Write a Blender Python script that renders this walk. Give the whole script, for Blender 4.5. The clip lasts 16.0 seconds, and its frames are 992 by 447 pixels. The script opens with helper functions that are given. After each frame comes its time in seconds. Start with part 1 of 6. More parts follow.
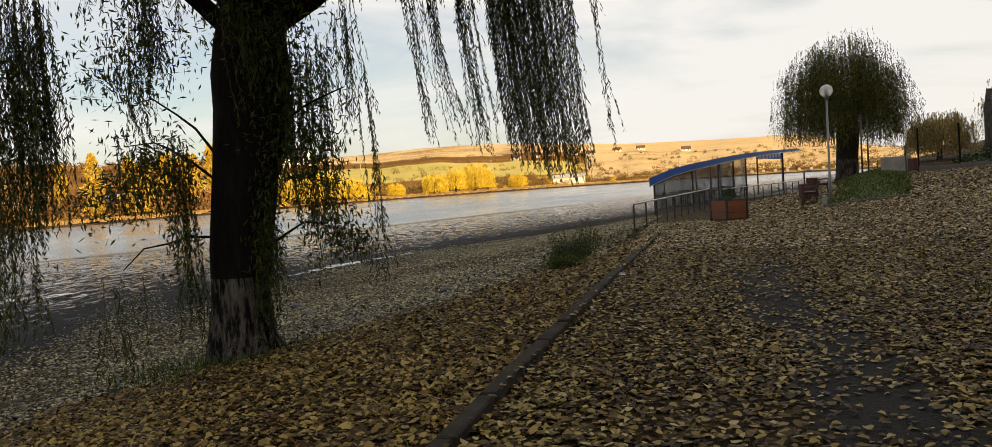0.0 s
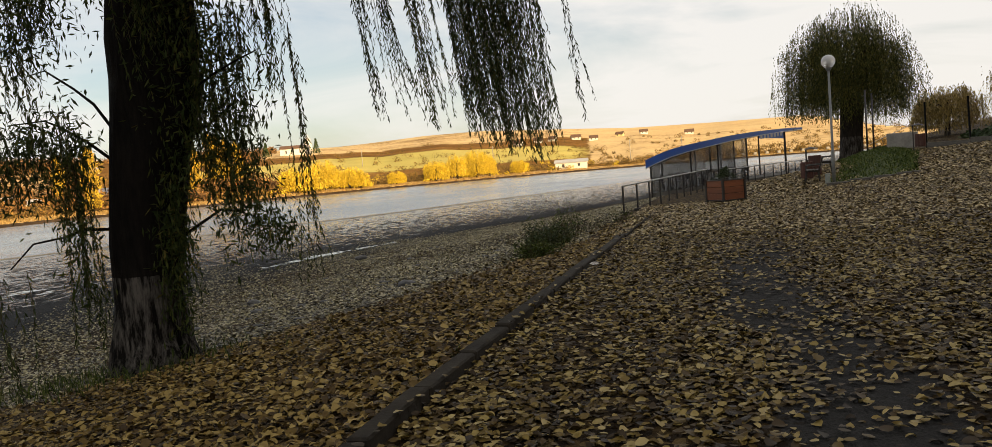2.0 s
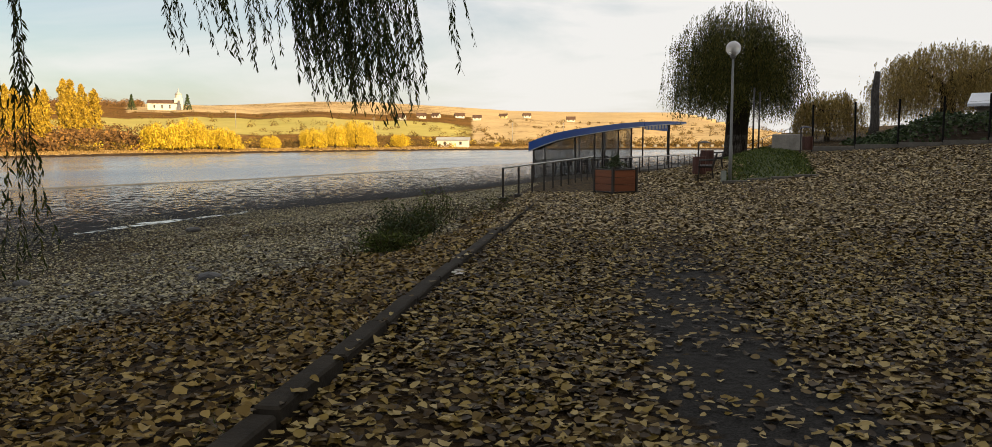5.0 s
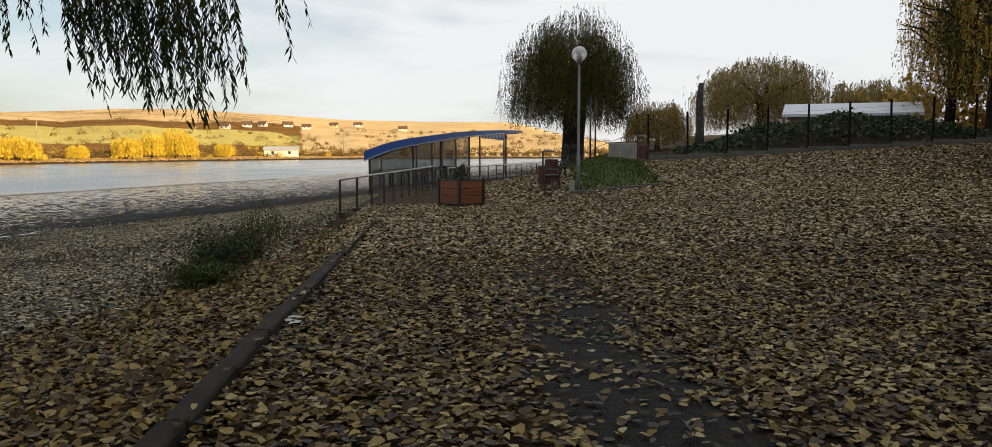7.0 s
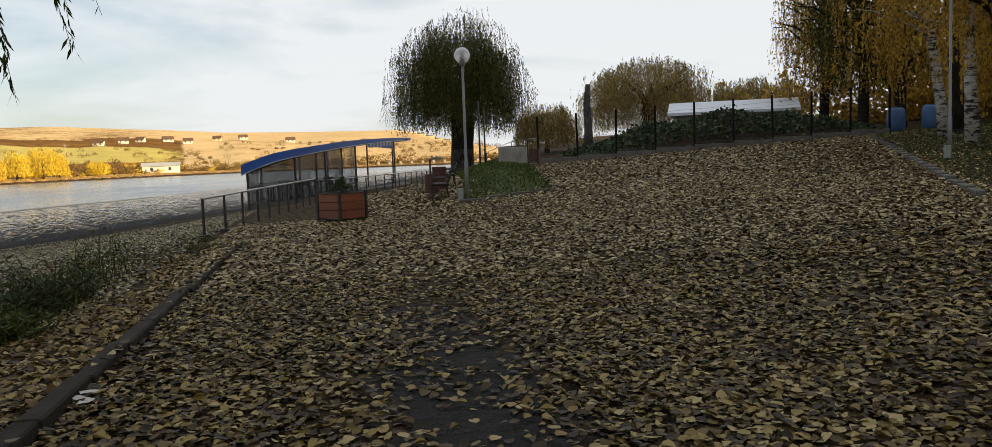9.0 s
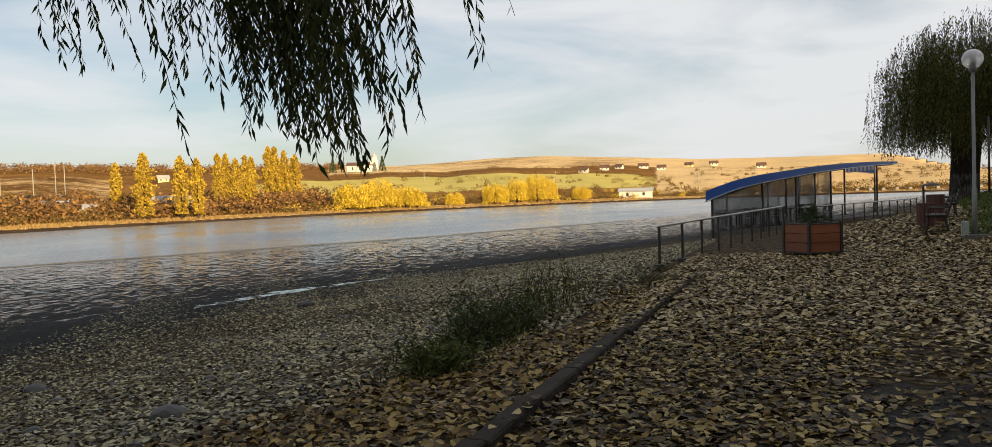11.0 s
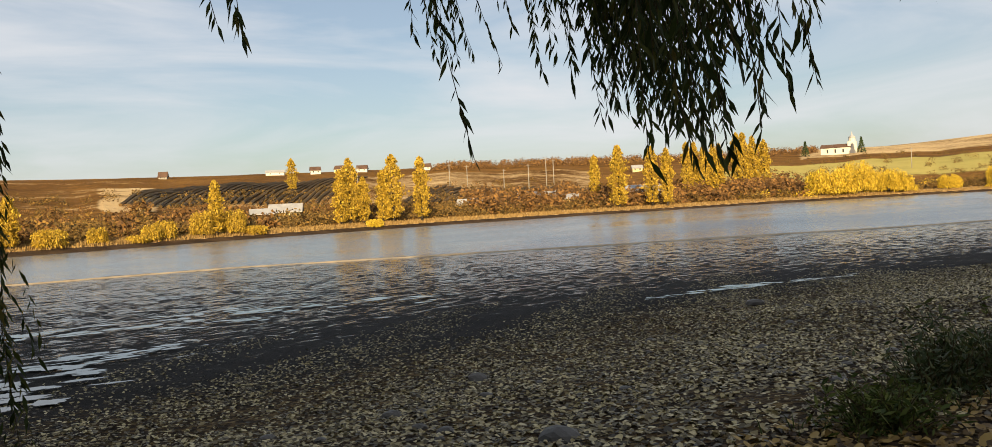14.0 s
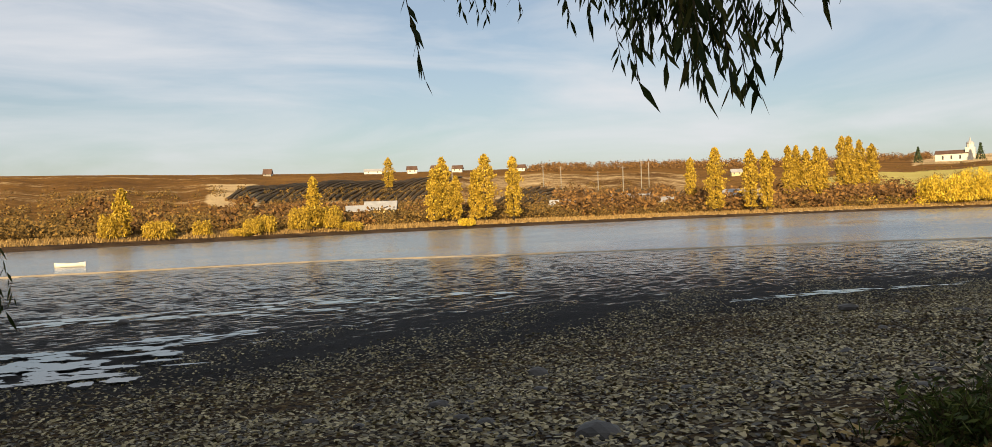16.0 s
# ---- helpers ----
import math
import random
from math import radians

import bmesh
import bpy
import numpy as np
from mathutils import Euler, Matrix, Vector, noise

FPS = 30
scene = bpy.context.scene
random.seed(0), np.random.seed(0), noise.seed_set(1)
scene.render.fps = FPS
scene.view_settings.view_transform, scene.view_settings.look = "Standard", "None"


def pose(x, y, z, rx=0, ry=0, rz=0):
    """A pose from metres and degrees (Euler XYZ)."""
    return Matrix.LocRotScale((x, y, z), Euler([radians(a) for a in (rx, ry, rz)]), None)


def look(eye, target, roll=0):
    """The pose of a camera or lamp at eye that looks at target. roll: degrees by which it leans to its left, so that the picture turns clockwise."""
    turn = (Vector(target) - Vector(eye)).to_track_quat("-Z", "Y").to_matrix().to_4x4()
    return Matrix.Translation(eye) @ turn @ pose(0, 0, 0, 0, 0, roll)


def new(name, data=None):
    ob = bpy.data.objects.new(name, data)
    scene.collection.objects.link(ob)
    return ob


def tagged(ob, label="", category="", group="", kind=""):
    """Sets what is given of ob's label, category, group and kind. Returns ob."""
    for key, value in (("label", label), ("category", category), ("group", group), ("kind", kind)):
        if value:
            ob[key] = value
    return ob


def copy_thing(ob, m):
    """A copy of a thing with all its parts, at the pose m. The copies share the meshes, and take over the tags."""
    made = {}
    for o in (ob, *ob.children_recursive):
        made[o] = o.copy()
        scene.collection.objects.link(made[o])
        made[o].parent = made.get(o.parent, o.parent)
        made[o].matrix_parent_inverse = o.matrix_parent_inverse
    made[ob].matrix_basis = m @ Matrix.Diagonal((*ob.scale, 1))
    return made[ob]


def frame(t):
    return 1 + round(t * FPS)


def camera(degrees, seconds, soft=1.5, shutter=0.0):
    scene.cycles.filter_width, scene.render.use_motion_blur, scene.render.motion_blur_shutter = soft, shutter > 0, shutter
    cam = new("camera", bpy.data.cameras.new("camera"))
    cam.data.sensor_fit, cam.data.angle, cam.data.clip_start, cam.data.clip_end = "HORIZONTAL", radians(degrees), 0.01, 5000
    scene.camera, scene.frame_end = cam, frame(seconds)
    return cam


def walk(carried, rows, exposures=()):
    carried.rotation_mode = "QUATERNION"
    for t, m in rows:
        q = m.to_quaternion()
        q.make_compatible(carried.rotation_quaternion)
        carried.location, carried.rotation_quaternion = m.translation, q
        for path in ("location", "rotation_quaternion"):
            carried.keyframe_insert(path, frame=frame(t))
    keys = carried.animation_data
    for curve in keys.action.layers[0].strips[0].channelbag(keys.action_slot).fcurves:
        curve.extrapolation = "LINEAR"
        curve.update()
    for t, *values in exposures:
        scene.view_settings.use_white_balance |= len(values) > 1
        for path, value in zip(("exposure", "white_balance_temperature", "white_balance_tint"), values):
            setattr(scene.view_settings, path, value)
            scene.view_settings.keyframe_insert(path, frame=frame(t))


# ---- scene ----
cam = camera(61.3, 16.0, soft=0.55)
PATH = [
    (0, (1.725, -3.702, 1.655), (1.207, -1.773, 1.554), -3.5),
    (0.5, (1.904, -2.904, 1.607), (1.413, -0.967, 1.532), -2.9),
    (1, (1.962, -2.503, 1.595), (1.681, -0.524, 1.513), -2.6),
    (1.5, (1.986, -2.419, 1.535), (1.453, -0.494, 1.428), -2.6),
    (2, (1.985, -1.851, 1.483), (1.455, 0.073, 1.351), -4.5),
    (2.5, (1.963, -1.113, 1.512), (1.484, 0.823, 1.362), -5.5),
    (3, (1.911, -0.416, 1.481), (1.424, 1.515, 1.292), -4.6),
    (3.5, (1.763, 0.123, 1.434), (1.463, 2.089, 1.218), -3.0),
    (4, (1.696, 0.475, 1.376), (1.465, 2.449, 1.157), -0.9),
    (4.2, (1.694, 0.675, 1.37), (1.456, 2.651, 1.172), 0.3),
    (6.3, (1.278, 2.916, 1.339), (1.05, 4.893, 1.137), -1.7),
    (6.5, (1.26, 3.085, 1.321), (1.124, 5.067, 1.083), -0.8),
    (7, (1.237, 3.362, 1.346), (1.387, 5.348, 1.17), -0.1),
    (7.5, (1.329, 3.774, 1.317), (1.875, 5.688, 1.12), 0.2),
    (7.8, (1.384, 3.971, 1.355), (1.911, 5.89, 1.154), 0.5),
    (8, (1.411, 4.136, 1.354), (1.876, 6.072, 1.163), 0.2),
    (8.2, (1.444, 4.275, 1.324), (1.892, 6.215, 1.126), -1.0),
    (10.3, (1.739, 5.306, 1.467), (1.857, 7.3, 1.379), -2.0),
    (10.5, (1.709, 5.485, 1.432), (1.54, 7.474, 1.303), -2.0),
    (11, (1.671, 6.157, 1.374), (0.997, 8.039, 1.308), -1.9),
    (11.5, (1.698, 6.45, 1.39), (0.924, 8.294, 1.341), -1.9),
    (12, (1.681, 6.78, 1.446), (0.587, 8.45, 1.331), -1.0),
    (12.5, (1.628, 7.09, 1.4), (0.472, 8.719, 1.294), -5.6),
    (13, (1.384, 7.19, 1.292), (0.056, 8.682, 1.198), -3.6),
    (13.5, (1.416, 7.449, 1.393), (-0.133, 8.712, 1.33), -3.1),
    (14, (1.369, 7.547, 1.452), (-0.186, 8.803, 1.401), -2.9),
    (14.5, (1.395, 7.673, 1.354), (-0.254, 8.803, 1.302), -3.2),
    (15, (1.349, 7.673, 1.371), (-0.252, 8.872, 1.389), -3.3),
    (15.5, (1.191, 7.822, 1.313), (-0.438, 8.983, 1.33), -2.9),
    (16, (1.223, 8.19, 1.221), (-0.463, 9.265, 1.183), -1.8),
]
walk(cam, [(t, look(eye, target, roll)) for t, eye, target, roll in PATH],
     [(0.0, 1.36, 7150, 11), (6.0, 1.32, 6850, 10), (8.0, 1.36, 6450, 8), (10.3, 1.22, 6600, 9), (12.5, 1.14, 6500, 10), (16.0, 1.1, 6500, 11)])

# ---- world and sun ----
SUN_EL, SUN_DIR = 14.5, Vector((0.78, -0.62, 0.0))
world = bpy.data.worlds.new("sky")
scene.world = world
world.use_nodes = True
wn, wl = world.node_tree.nodes, world.node_tree.links
wbg = wn["Background"]
wsky = wn.new("ShaderNodeTexSky")
wsky.sky_type, wsky.sun_disc = "NISHITA", False
wsky.sun_elevation, wsky.sun_rotation = radians(SUN_EL + 4), math.atan2(SUN_DIR.x, SUN_DIR.y)
wsky.air_density, wsky.dust_density, wsky.ozone_density = 1.0, 1.2, 1.5
wtc = wn.new("ShaderNodeTexCoord")
wmap = wn.new("ShaderNodeMapping")
wmap.inputs["Scale"].default_value = (1.0, 1.0, 5.0)
wmap.inputs["Rotation"].default_value = (0.05, 0.12, 0.4)
wl.new(wtc.outputs["Generated"], wmap.inputs["Vector"])
wnoise = wn.new("ShaderNodeTexNoise")
wnoise.inputs["Scale"].default_value, wnoise.inputs["Detail"].default_value = 2.3, 7
wnoise.inputs["Roughness"].default_value, wnoise.inputs["Distortion"].default_value = 0.55, 0.6
wl.new(wmap.outputs["Vector"], wnoise.inputs["Vector"])
wramp = wn.new("ShaderNodeValToRGB")
wramp.color_ramp.elements[0].position, wramp.color_ramp.elements[0].color = 0.34, (0.2, 0.2, 0.2, 1)
wramp.color_ramp.elements[1].position, wramp.color_ramp.elements[1].color = 0.64, (0.9, 0.9, 0.9, 1)
wsep = wn.new("ShaderNodeSeparateXYZ")
wl.new(wtc.outputs["Generated"], wsep.inputs["Vector"])
wadd = wn.new("ShaderNodeMath")
wadd.operation = "MULTIPLY_ADD"
wl.new(wsep.outputs["X"], wadd.inputs[0])
wadd.inputs[1].default_value = 0.2
wadd2 = wn.new("ShaderNodeMath")
wl.new(wnoise.outputs["Fac"], wadd2.inputs[0])
wadd2.inputs[1].default_value = 0.1
wl.new(wadd2.outputs["Value"], wadd.inputs[2])
wl.new(wadd.outputs["Value"], wramp.inputs["Fac"])
wmix = wn.new("ShaderNodeMixRGB")
wl.new(wramp.outputs["Color"], wmix.inputs["Fac"])
wl.new(wsky.outputs["Color"], wmix.inputs["Color1"])
wmix.inputs["Color2"].default_value = (7.9, 8.0, 8.2, 1)
wl.new(wmix.outputs["Color"], wbg.inputs["Color"])
wbg.inputs["Strength"].default_value = 0.046

sun = new("sun", bpy.data.lights.new("sun", "SUN"))
sun.data.energy, sun.data.angle, sun.data.color = 5.0, radians(0.6), (1.0, 0.74, 0.4)
sun_from = SUN_DIR.normalized() * math.cos(radians(SUN_EL)) + Vector((0, 0, math.sin(radians(SUN_EL))))
sun.matrix_world = look(sun_from * 100, (0, 0, 0))


# ---- materials ----
def node_mat(name, rough=0.7, metal=0.0):
    m = bpy.data.materials.new(name)
    m.use_nodes = True
    n, l = m.node_tree.nodes, m.node_tree.links
    b = n["Principled BSDF"]
    b.inputs["Roughness"].default_value, b.inputs["Metallic"].default_value = rough, metal
    return m, n, l, b


def coords(n, l, scale=(1, 1, 1), rot=(0, 0, 0)):
    g = n.new("ShaderNodeNewGeometry")
    mp = n.new("ShaderNodeMapping")
    mp.inputs["Scale"].default_value, mp.inputs["Rotation"].default_value = scale, rot
    l.new(g.outputs["Position"], mp.inputs["Vector"])
    return mp.outputs["Vector"]


def noise_tex(n, l, vec, scale, detail=4, rough=0.55):
    t = n.new("ShaderNodeTexNoise")
    t.inputs["Scale"].default_value, t.inputs["Detail"].default_value, t.inputs["Roughness"].default_value = scale, detail, rough
    l.new(vec, t.inputs["Vector"])
    return t.outputs["Fac"]


def ramp(n, l, fac, stops):
    r = n.new("ShaderNodeValToRGB")
    e = r.color_ramp.elements
    while len(e) < len(stops):
        e.new(0.5)
    for k, (p, c) in zip(e, stops):
        k.position = p
        k.color = (*c, 1) if isinstance(c, tuple) else (c, c, c, 1)
    l.new(fac, r.inputs["Fac"])
    return r.outputs["Color"]


def mixc(n, l, fac, a, b, mode="MIX"):
    m = n.new("ShaderNodeMixRGB")
    m.blend_type = mode
    for sock, v in zip(m.inputs, (fac, a, b)):
        if isinstance(v, (int, float)):
            sock.default_value = v
        elif isinstance(v, tuple):
            sock.default_value = (*v, 1)
        else:
            l.new(v, sock)
    return m.outputs["Color"]


def mathn(n, l, op, a, b=0.0):
    m = n.new("ShaderNodeMath")
    m.operation = op
    for sock, v in zip(m.inputs, (a, b)):
        if isinstance(v, (int, float)):
            sock.default_value = v
        else:
            l.new(v, sock)
    return m.outputs["Value"]


def bump(n, l, b, height, strength=0.4, dist=0.02):
    k = n.new("ShaderNodeBump")
    k.inputs["Strength"].default_value, k.inputs["Distance"].default_value = strength, dist
    l.new(height, k.inputs["Height"])
    l.new(k.outputs["Normal"], b.inputs["Normal"])


def grain_mat(name, c1, c2, scale=8.0, rough=0.75, metal=0.0, bumpy=0.3, stretch=(1, 1, 1), dist=0.01):
    """Two scales of variation between two colours, with fine relief."""
    m, n, l, b = node_mat(name, rough, metal)
    v = coords(n, l, stretch)
    big, fine = noise_tex(n, l, v, scale * 0.15, 3), noise_tex(n, l, v, scale, 6, 0.65)
    f = mathn(n, l, "ADD", mathn(n, l, "MULTIPLY", big, 0.5), mathn(n, l, "MULTIPLY", fine, 0.5))
    l.new(ramp(n, l, f, [(0.32, c1), (0.68, c2)]), b.inputs["Base Color"])
    l.new(ramp(n, l, fine, [(0.2, max(rough - 0.12, 0.05)), (0.8, min(rough + 0.12, 1.0))]), b.inputs["Roughness"])
    if rough > 0.7:
        b.inputs["Specular IOR Level"].default_value = 0.15
    bump(n, l, b, fine, bumpy, dist)
    return m


def leaf_mat(name, stops, rough=0.55, trans=0.25, spec=0.3):
    """Leaves: each island has a colour of its own, with some light through it."""
    m, n, l, b = node_mat(name, rough)
    g = n.new("ShaderNodeNewGeometry")
    v = coords(n, l)
    f = mathn(n, l, "ADD", mathn(n, l, "MULTIPLY", g.outputs["Random Per Island"], 0.75), mathn(n, l, "MULTIPLY", noise_tex(n, l, v, 0.6, 2), 0.25))
    c = ramp(n, l, f, stops)
    l.new(c, b.inputs["Base Color"])
    b.inputs["Specular IOR Level"].default_value = spec
    tr = n.new("ShaderNodeBsdfTranslucent")
    l.new(c, tr.inputs["Color"])
    mx = n.new("ShaderNodeMixShader")
    mx.inputs["Fac"].default_value = trans
    l.new(b.outputs["BSDF"], mx.inputs[1])
    l.new(tr.outputs["BSDF"], mx.inputs[2])
    l.new(mx.outputs["Shader"], n["Material Output"].inputs["Surface"])
    return m


def ground_mat():
    """Leaf litter, worn asphalt, and mud that grows wet towards the water, blended by masks."""
    m, n, l, b = node_mat("near_ground", 0.85)
    at = n.new("ShaderNodeAttribute")
    at.attribute_name = "mask"
    sep = n.new("ShaderNodeSeparateColor")
    l.new(at.outputs["Color"], sep.inputs["Color"])
    litter, asph, wet = sep.outputs["Red"], sep.outputs["Green"], sep.outputs["Blue"]
    v = coords(n, l)
    vor = n.new("ShaderNodeTexVoronoi")
    vor.inputs["Scale"].default_value, vor.inputs["Randomness"].default_value = 13.0, 1.0
    vs = coords(n, l, (1, 1, 0.2))
    l.new(vs, vor.inputs["Vector"])
    sepv = n.new("ShaderNodeSeparateColor")
    l.new(vor.outputs["Color"], sepv.inputs["Color"])
    n_fine, n_mid, n_big = noise_tex(n, l, v, 60, 4), noise_tex(n, l, v, 6, 5), noise_tex(n, l, v, 0.5, 4)
    leafc = ramp(n, l, sepv.outputs["Red"], [(0.0, (0.007, 0.004, 0.002)), (0.4, (0.02, 0.012, 0.005)), (0.7, (0.065, 0.04, 0.014)), (1.0, (0.17, 0.12, 0.05))])
    leafc = mixc(n, l, mathn(n, l, "MULTIPLY", n_mid, 0.6), leafc, (0.02, 0.013, 0.007))
    asphc = ramp(n, l, n_fine, [(0.3, (0.014, 0.0135, 0.013)), (0.75, (0.045, 0.043, 0.041))])
    mudc = ramp(n, l, mathn(n, l, "ADD", mathn(n, l, "MULTIPLY", n_mid, 0.5), mathn(n, l, "MULTIPLY", n_fine, 0.5)),
                [(0.3, (0.004, 0.004, 0.0045)), (0.56, (0.012, 0.0118, 0.012)), (0.76, (0.05, 0.046, 0.038))])
    jit = mathn(n, l, "MULTIPLY", mathn(n, l, "SUBTRACT", n_mid, 0.5), 1.1)
    lf = ramp(n, l, mathn(n, l, "ADD", litter, jit), [(0.42, 0.0), (0.58, 1.0)])
    af = ramp(n, l, mathn(n, l, "ADD", asph, jit), [(0.42, 0.0), (0.58, 1.0)])
    col = mixc(n, l, lf, mudc, leafc)
    col = mixc(n, l, af, col, asphc)
    # wet streaks lie along the shore
    st = coords(n, l, (1.1, 0.55, 1.0), (0, 0, radians(-8)))
    streak = noise_tex(n, l, st, 1.5, 8, 0.72)
    st2 = coords(n, l, (3.4, 1.5, 1.0), (0, 0, radians(-12)))
    streak2 = noise_tex(n, l, st2, 1.5, 5, 0.75)
    sw = mathn(n, l, "ADD", mathn(n, l, "MULTIPLY", streak, 0.45), mathn(n, l, "MULTIPLY", streak2, 0.55))
    wf = mathn(n, l, "ADD", sw, mathn(n, l, "MULTIPLY", mathn(n, l, "SUBTRACT", wet, 0.5), 0.2))
    pool = ramp(n, l, wf, [(0.528, 0.0), (0.542, 1.0)])
    pool = mixc(n, l, mathn(n, l, "MULTIPLY", mathn(n, l, "GREATER_THAN", wet, 0.02), 1.0), (0, 0, 0), pool)
    damp = ramp(n, l, wet, [(0.0, 0.0), (0.25, 1.0)])
    col = mixc(n, l, pool, col, (0.03, 0.033, 0.036))
    l.new(col, b.inputs["Base Color"])
    rgh = mixc(n, l, damp, (0.9, 0.9, 0.9), (0.8, 0.8, 0.8))
    l.new(mixc(n, l, pool, rgh, (0.14, 0.14, 0.14)), b.inputs["Roughness"])
    hgt = mathn(n, l, "ADD", mathn(n, l, "MULTIPLY", vor.outputs["Distance"], lf), mathn(n, l, "MULTIPLY", n_fine, 0.6))
    l.new(mathn(n, l, "MAXIMUM", ramp(n, l, pool, [(0.0, 0.08), (1.0, 1.0)]), mathn(n, l, "MULTIPLY", mathn(n, l, "SUBTRACT", lf, af), 0.1)), b.inputs["Specular IOR Level"])
    hgt = mathn(n, l, "ADD", hgt, mathn(n, l, "MULTIPLY", n_mid, mathn(n, l, "MULTIPLY", damp, 2.2)))
    hgt = mathn(n, l, "MULTIPLY", hgt, mathn(n, l, "SUBTRACT", 1.0, pool))
    rip = noise_tex(n, l, v, 7, 3)
    hgt = mathn(n, l, "ADD", hgt, mathn(n, l, "MULTIPLY", rip, mathn(n, l, "MULTIPLY", pool, 0.4)))
    bump(n, l, b, hgt, 0.8, 0.035)
    return m


def far_mat():
    """Slopes beyond the lake: scrub, green field, dry grass and reeds, blended by masks."""
    m, n, l, b = node_mat("far_slopes", 0.95)
    b.inputs["Specular IOR Level"].default_value = 0.05
    at = n.new("ShaderNodeAttribute")
    at.attribute_name = "mask"
    sep = n.new("ShaderNodeSeparateColor")
    l.new(at.outputs["Color"], sep.inputs["Color"])
    v = coords(n, l)
    a, c = noise_tex(n, l, v, 0.02, 6, 0.6), noise_tex(n, l, v, 0.25, 5, 0.65)
    f = mathn(n, l, "ADD", mathn(n, l, "MULTIPLY", a, 0.5), mathn(n, l, "MULTIPLY", c, 0.5))
    scrub = ramp(n, l, f, [(0.35, (0.075, 0.036, 0.009)), (0.5, (0.15, 0.075, 0.018)), (0.65, (0.25, 0.13, 0.03))])
    green = ramp(n, l, f, [(0.35, (0.34, 0.3, 0.085)), (0.65, (0.48, 0.4, 0.125))])
    tan = ramp(n, l, f, [(0.35, (0.42, 0.29, 0.14)), (0.65, (0.6, 0.45, 0.24))])
    jit = mathn(n, l, "MULTIPLY", mathn(n, l, "SUBTRACT", f, 0.5), 1.2)

    def sharp(s):
        return ramp(n, l, mathn(n, l, "ADD", s, jit), [(0.4, 0.0), (0.6, 1.0)])
    col = mixc(n, l, sharp(sep.outputs["Green"]), scrub, green)
    col = mixc(n, l, sharp(sep.outputs["Red"]), col, tan)
    col = mixc(n, l, sharp(sep.outputs["Blue"]), col, ramp(n, l, c, [(0.35, (0.03, 0.02, 0.013)), (0.65, (0.07, 0.046, 0.028))]))
    l.new(col, b.inputs["Base Color"])
    bump(n, l, b, c, 0.8, 1.6)
    return m


def water_mat():
    m, n, l, b = node_mat("lake_water", 0.06)
    b.inputs["Base Color"].default_value = (0.15, 0.18, 0.21, 1)
    b.inputs["IOR"].default_value = 1.33
    v = coords(n, l, (1.0, 0.45, 1.0), (0, 0, radians(10)))
    f = noise_tex(n, l, v, 2.6, 4, 0.6)
    big = noise_tex(n, l, v, 0.05, 3, 0.6)
    l.new(ramp(n, l, big, [(0.35, 0.14), (0.65, 0.26)]), b.inputs["Roughness"])
    bump(n, l, b, f, 0.4, 0.1)
    return m


def bark_mat(name, c1, c2, wash=None):
    """Furrowed bark; wash: the height to which lime wash, worn through, covers it."""
    m, n, l, b = node_mat(name, 0.9)
    b.inputs["Specular IOR Level"].default_value = 0.08
    v = coords(n, l, (1, 1, 0.18))
    furrow = noise_tex(n, l, v, 16, 6, 0.7)
    patch = noise_tex(n, l, coords(n, l), 2.0, 4)
    f = mathn(n, l, "ADD", mathn(n, l, "MULTIPLY", furrow, 0.7), mathn(n, l, "MULTIPLY", patch, 0.3))
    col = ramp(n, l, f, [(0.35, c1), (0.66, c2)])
    if wash is not None:
        g = n.new("ShaderNodeNewGeometry")
        sp = n.new("ShaderNodeSeparateXYZ")
        l.new(g.outputs["Position"], sp.inputs["Vector"])
        low = mathn(n, l, "LESS_THAN", mathn(n, l, "ADD", sp.outputs["Z"], mathn(n, l, "MULTIPLY", patch, 0.12)), wash)
        worn = ramp(n, l, f, [(0.46, 0.0), (0.6, 0.85)])
        col = mixc(n, l, mathn(n, l, "MULTIPLY", low, worn), col, (0.12, 0.108, 0.095))
    l.new(col, b.inputs["Base Color"])
    bump(n, l, b, furrow, 0.9, 0.04)
    return m


def birch_mat():
    m, n, l, b = node_mat("birch_bark", 0.75)
    bands = noise_tex(n, l, coords(n, l, (1, 1, 3.2)), 2.6, 5, 0.7)
    patch = noise_tex(n, l, coords(n, l), 1.1, 3)
    f = mathn(n, l, "ADD", mathn(n, l, "MULTIPLY", bands, 0.75), mathn(n, l, "MULTIPLY", patch, 0.25))
    l.new(ramp(n, l, f, [(0.45, (0.014, 0.012, 0.011)), (0.5, (0.36, 0.34, 0.3)), (0.7, (0.52, 0.5, 0.46))]), b.inputs["Base Color"])
    bump(n, l, b, bands, 0.5, 0.02)
    return m


def sheet_mat():
    """Clear plastic sheet, scuffed and milky in places."""
    m, n, l, b = node_mat("plastic_sheet", 0.18)
    b.inputs["Base Color"].default_value = (0.3, 0.31, 0.32, 1)
    tr = n.new("ShaderNodeBsdfTransparent")
    tr.inputs["Color"].default_value = (0.74, 0.75, 0.76, 1)
    mx = n.new("ShaderNodeMixShader")
    v = coords(n, l, (1, 1, 0.4))
    l.new(ramp(n, l, noise_tex(n, l, v, 1.6, 5, 0.65), [(0.42, 0.06), (0.64, 0.42)]), mx.inputs["Fac"])
    l.new(tr.outputs["BSDF"], mx.inputs[1])
    l.new(b.outputs["BSDF"], mx.inputs[2])
    l.new(mx.outputs["Shader"], n["Material Output"].inputs["Surface"])
    bump(n, l, b, noise_tex(n, l, v, 5, 3), 0.3, 0.02)
    return m


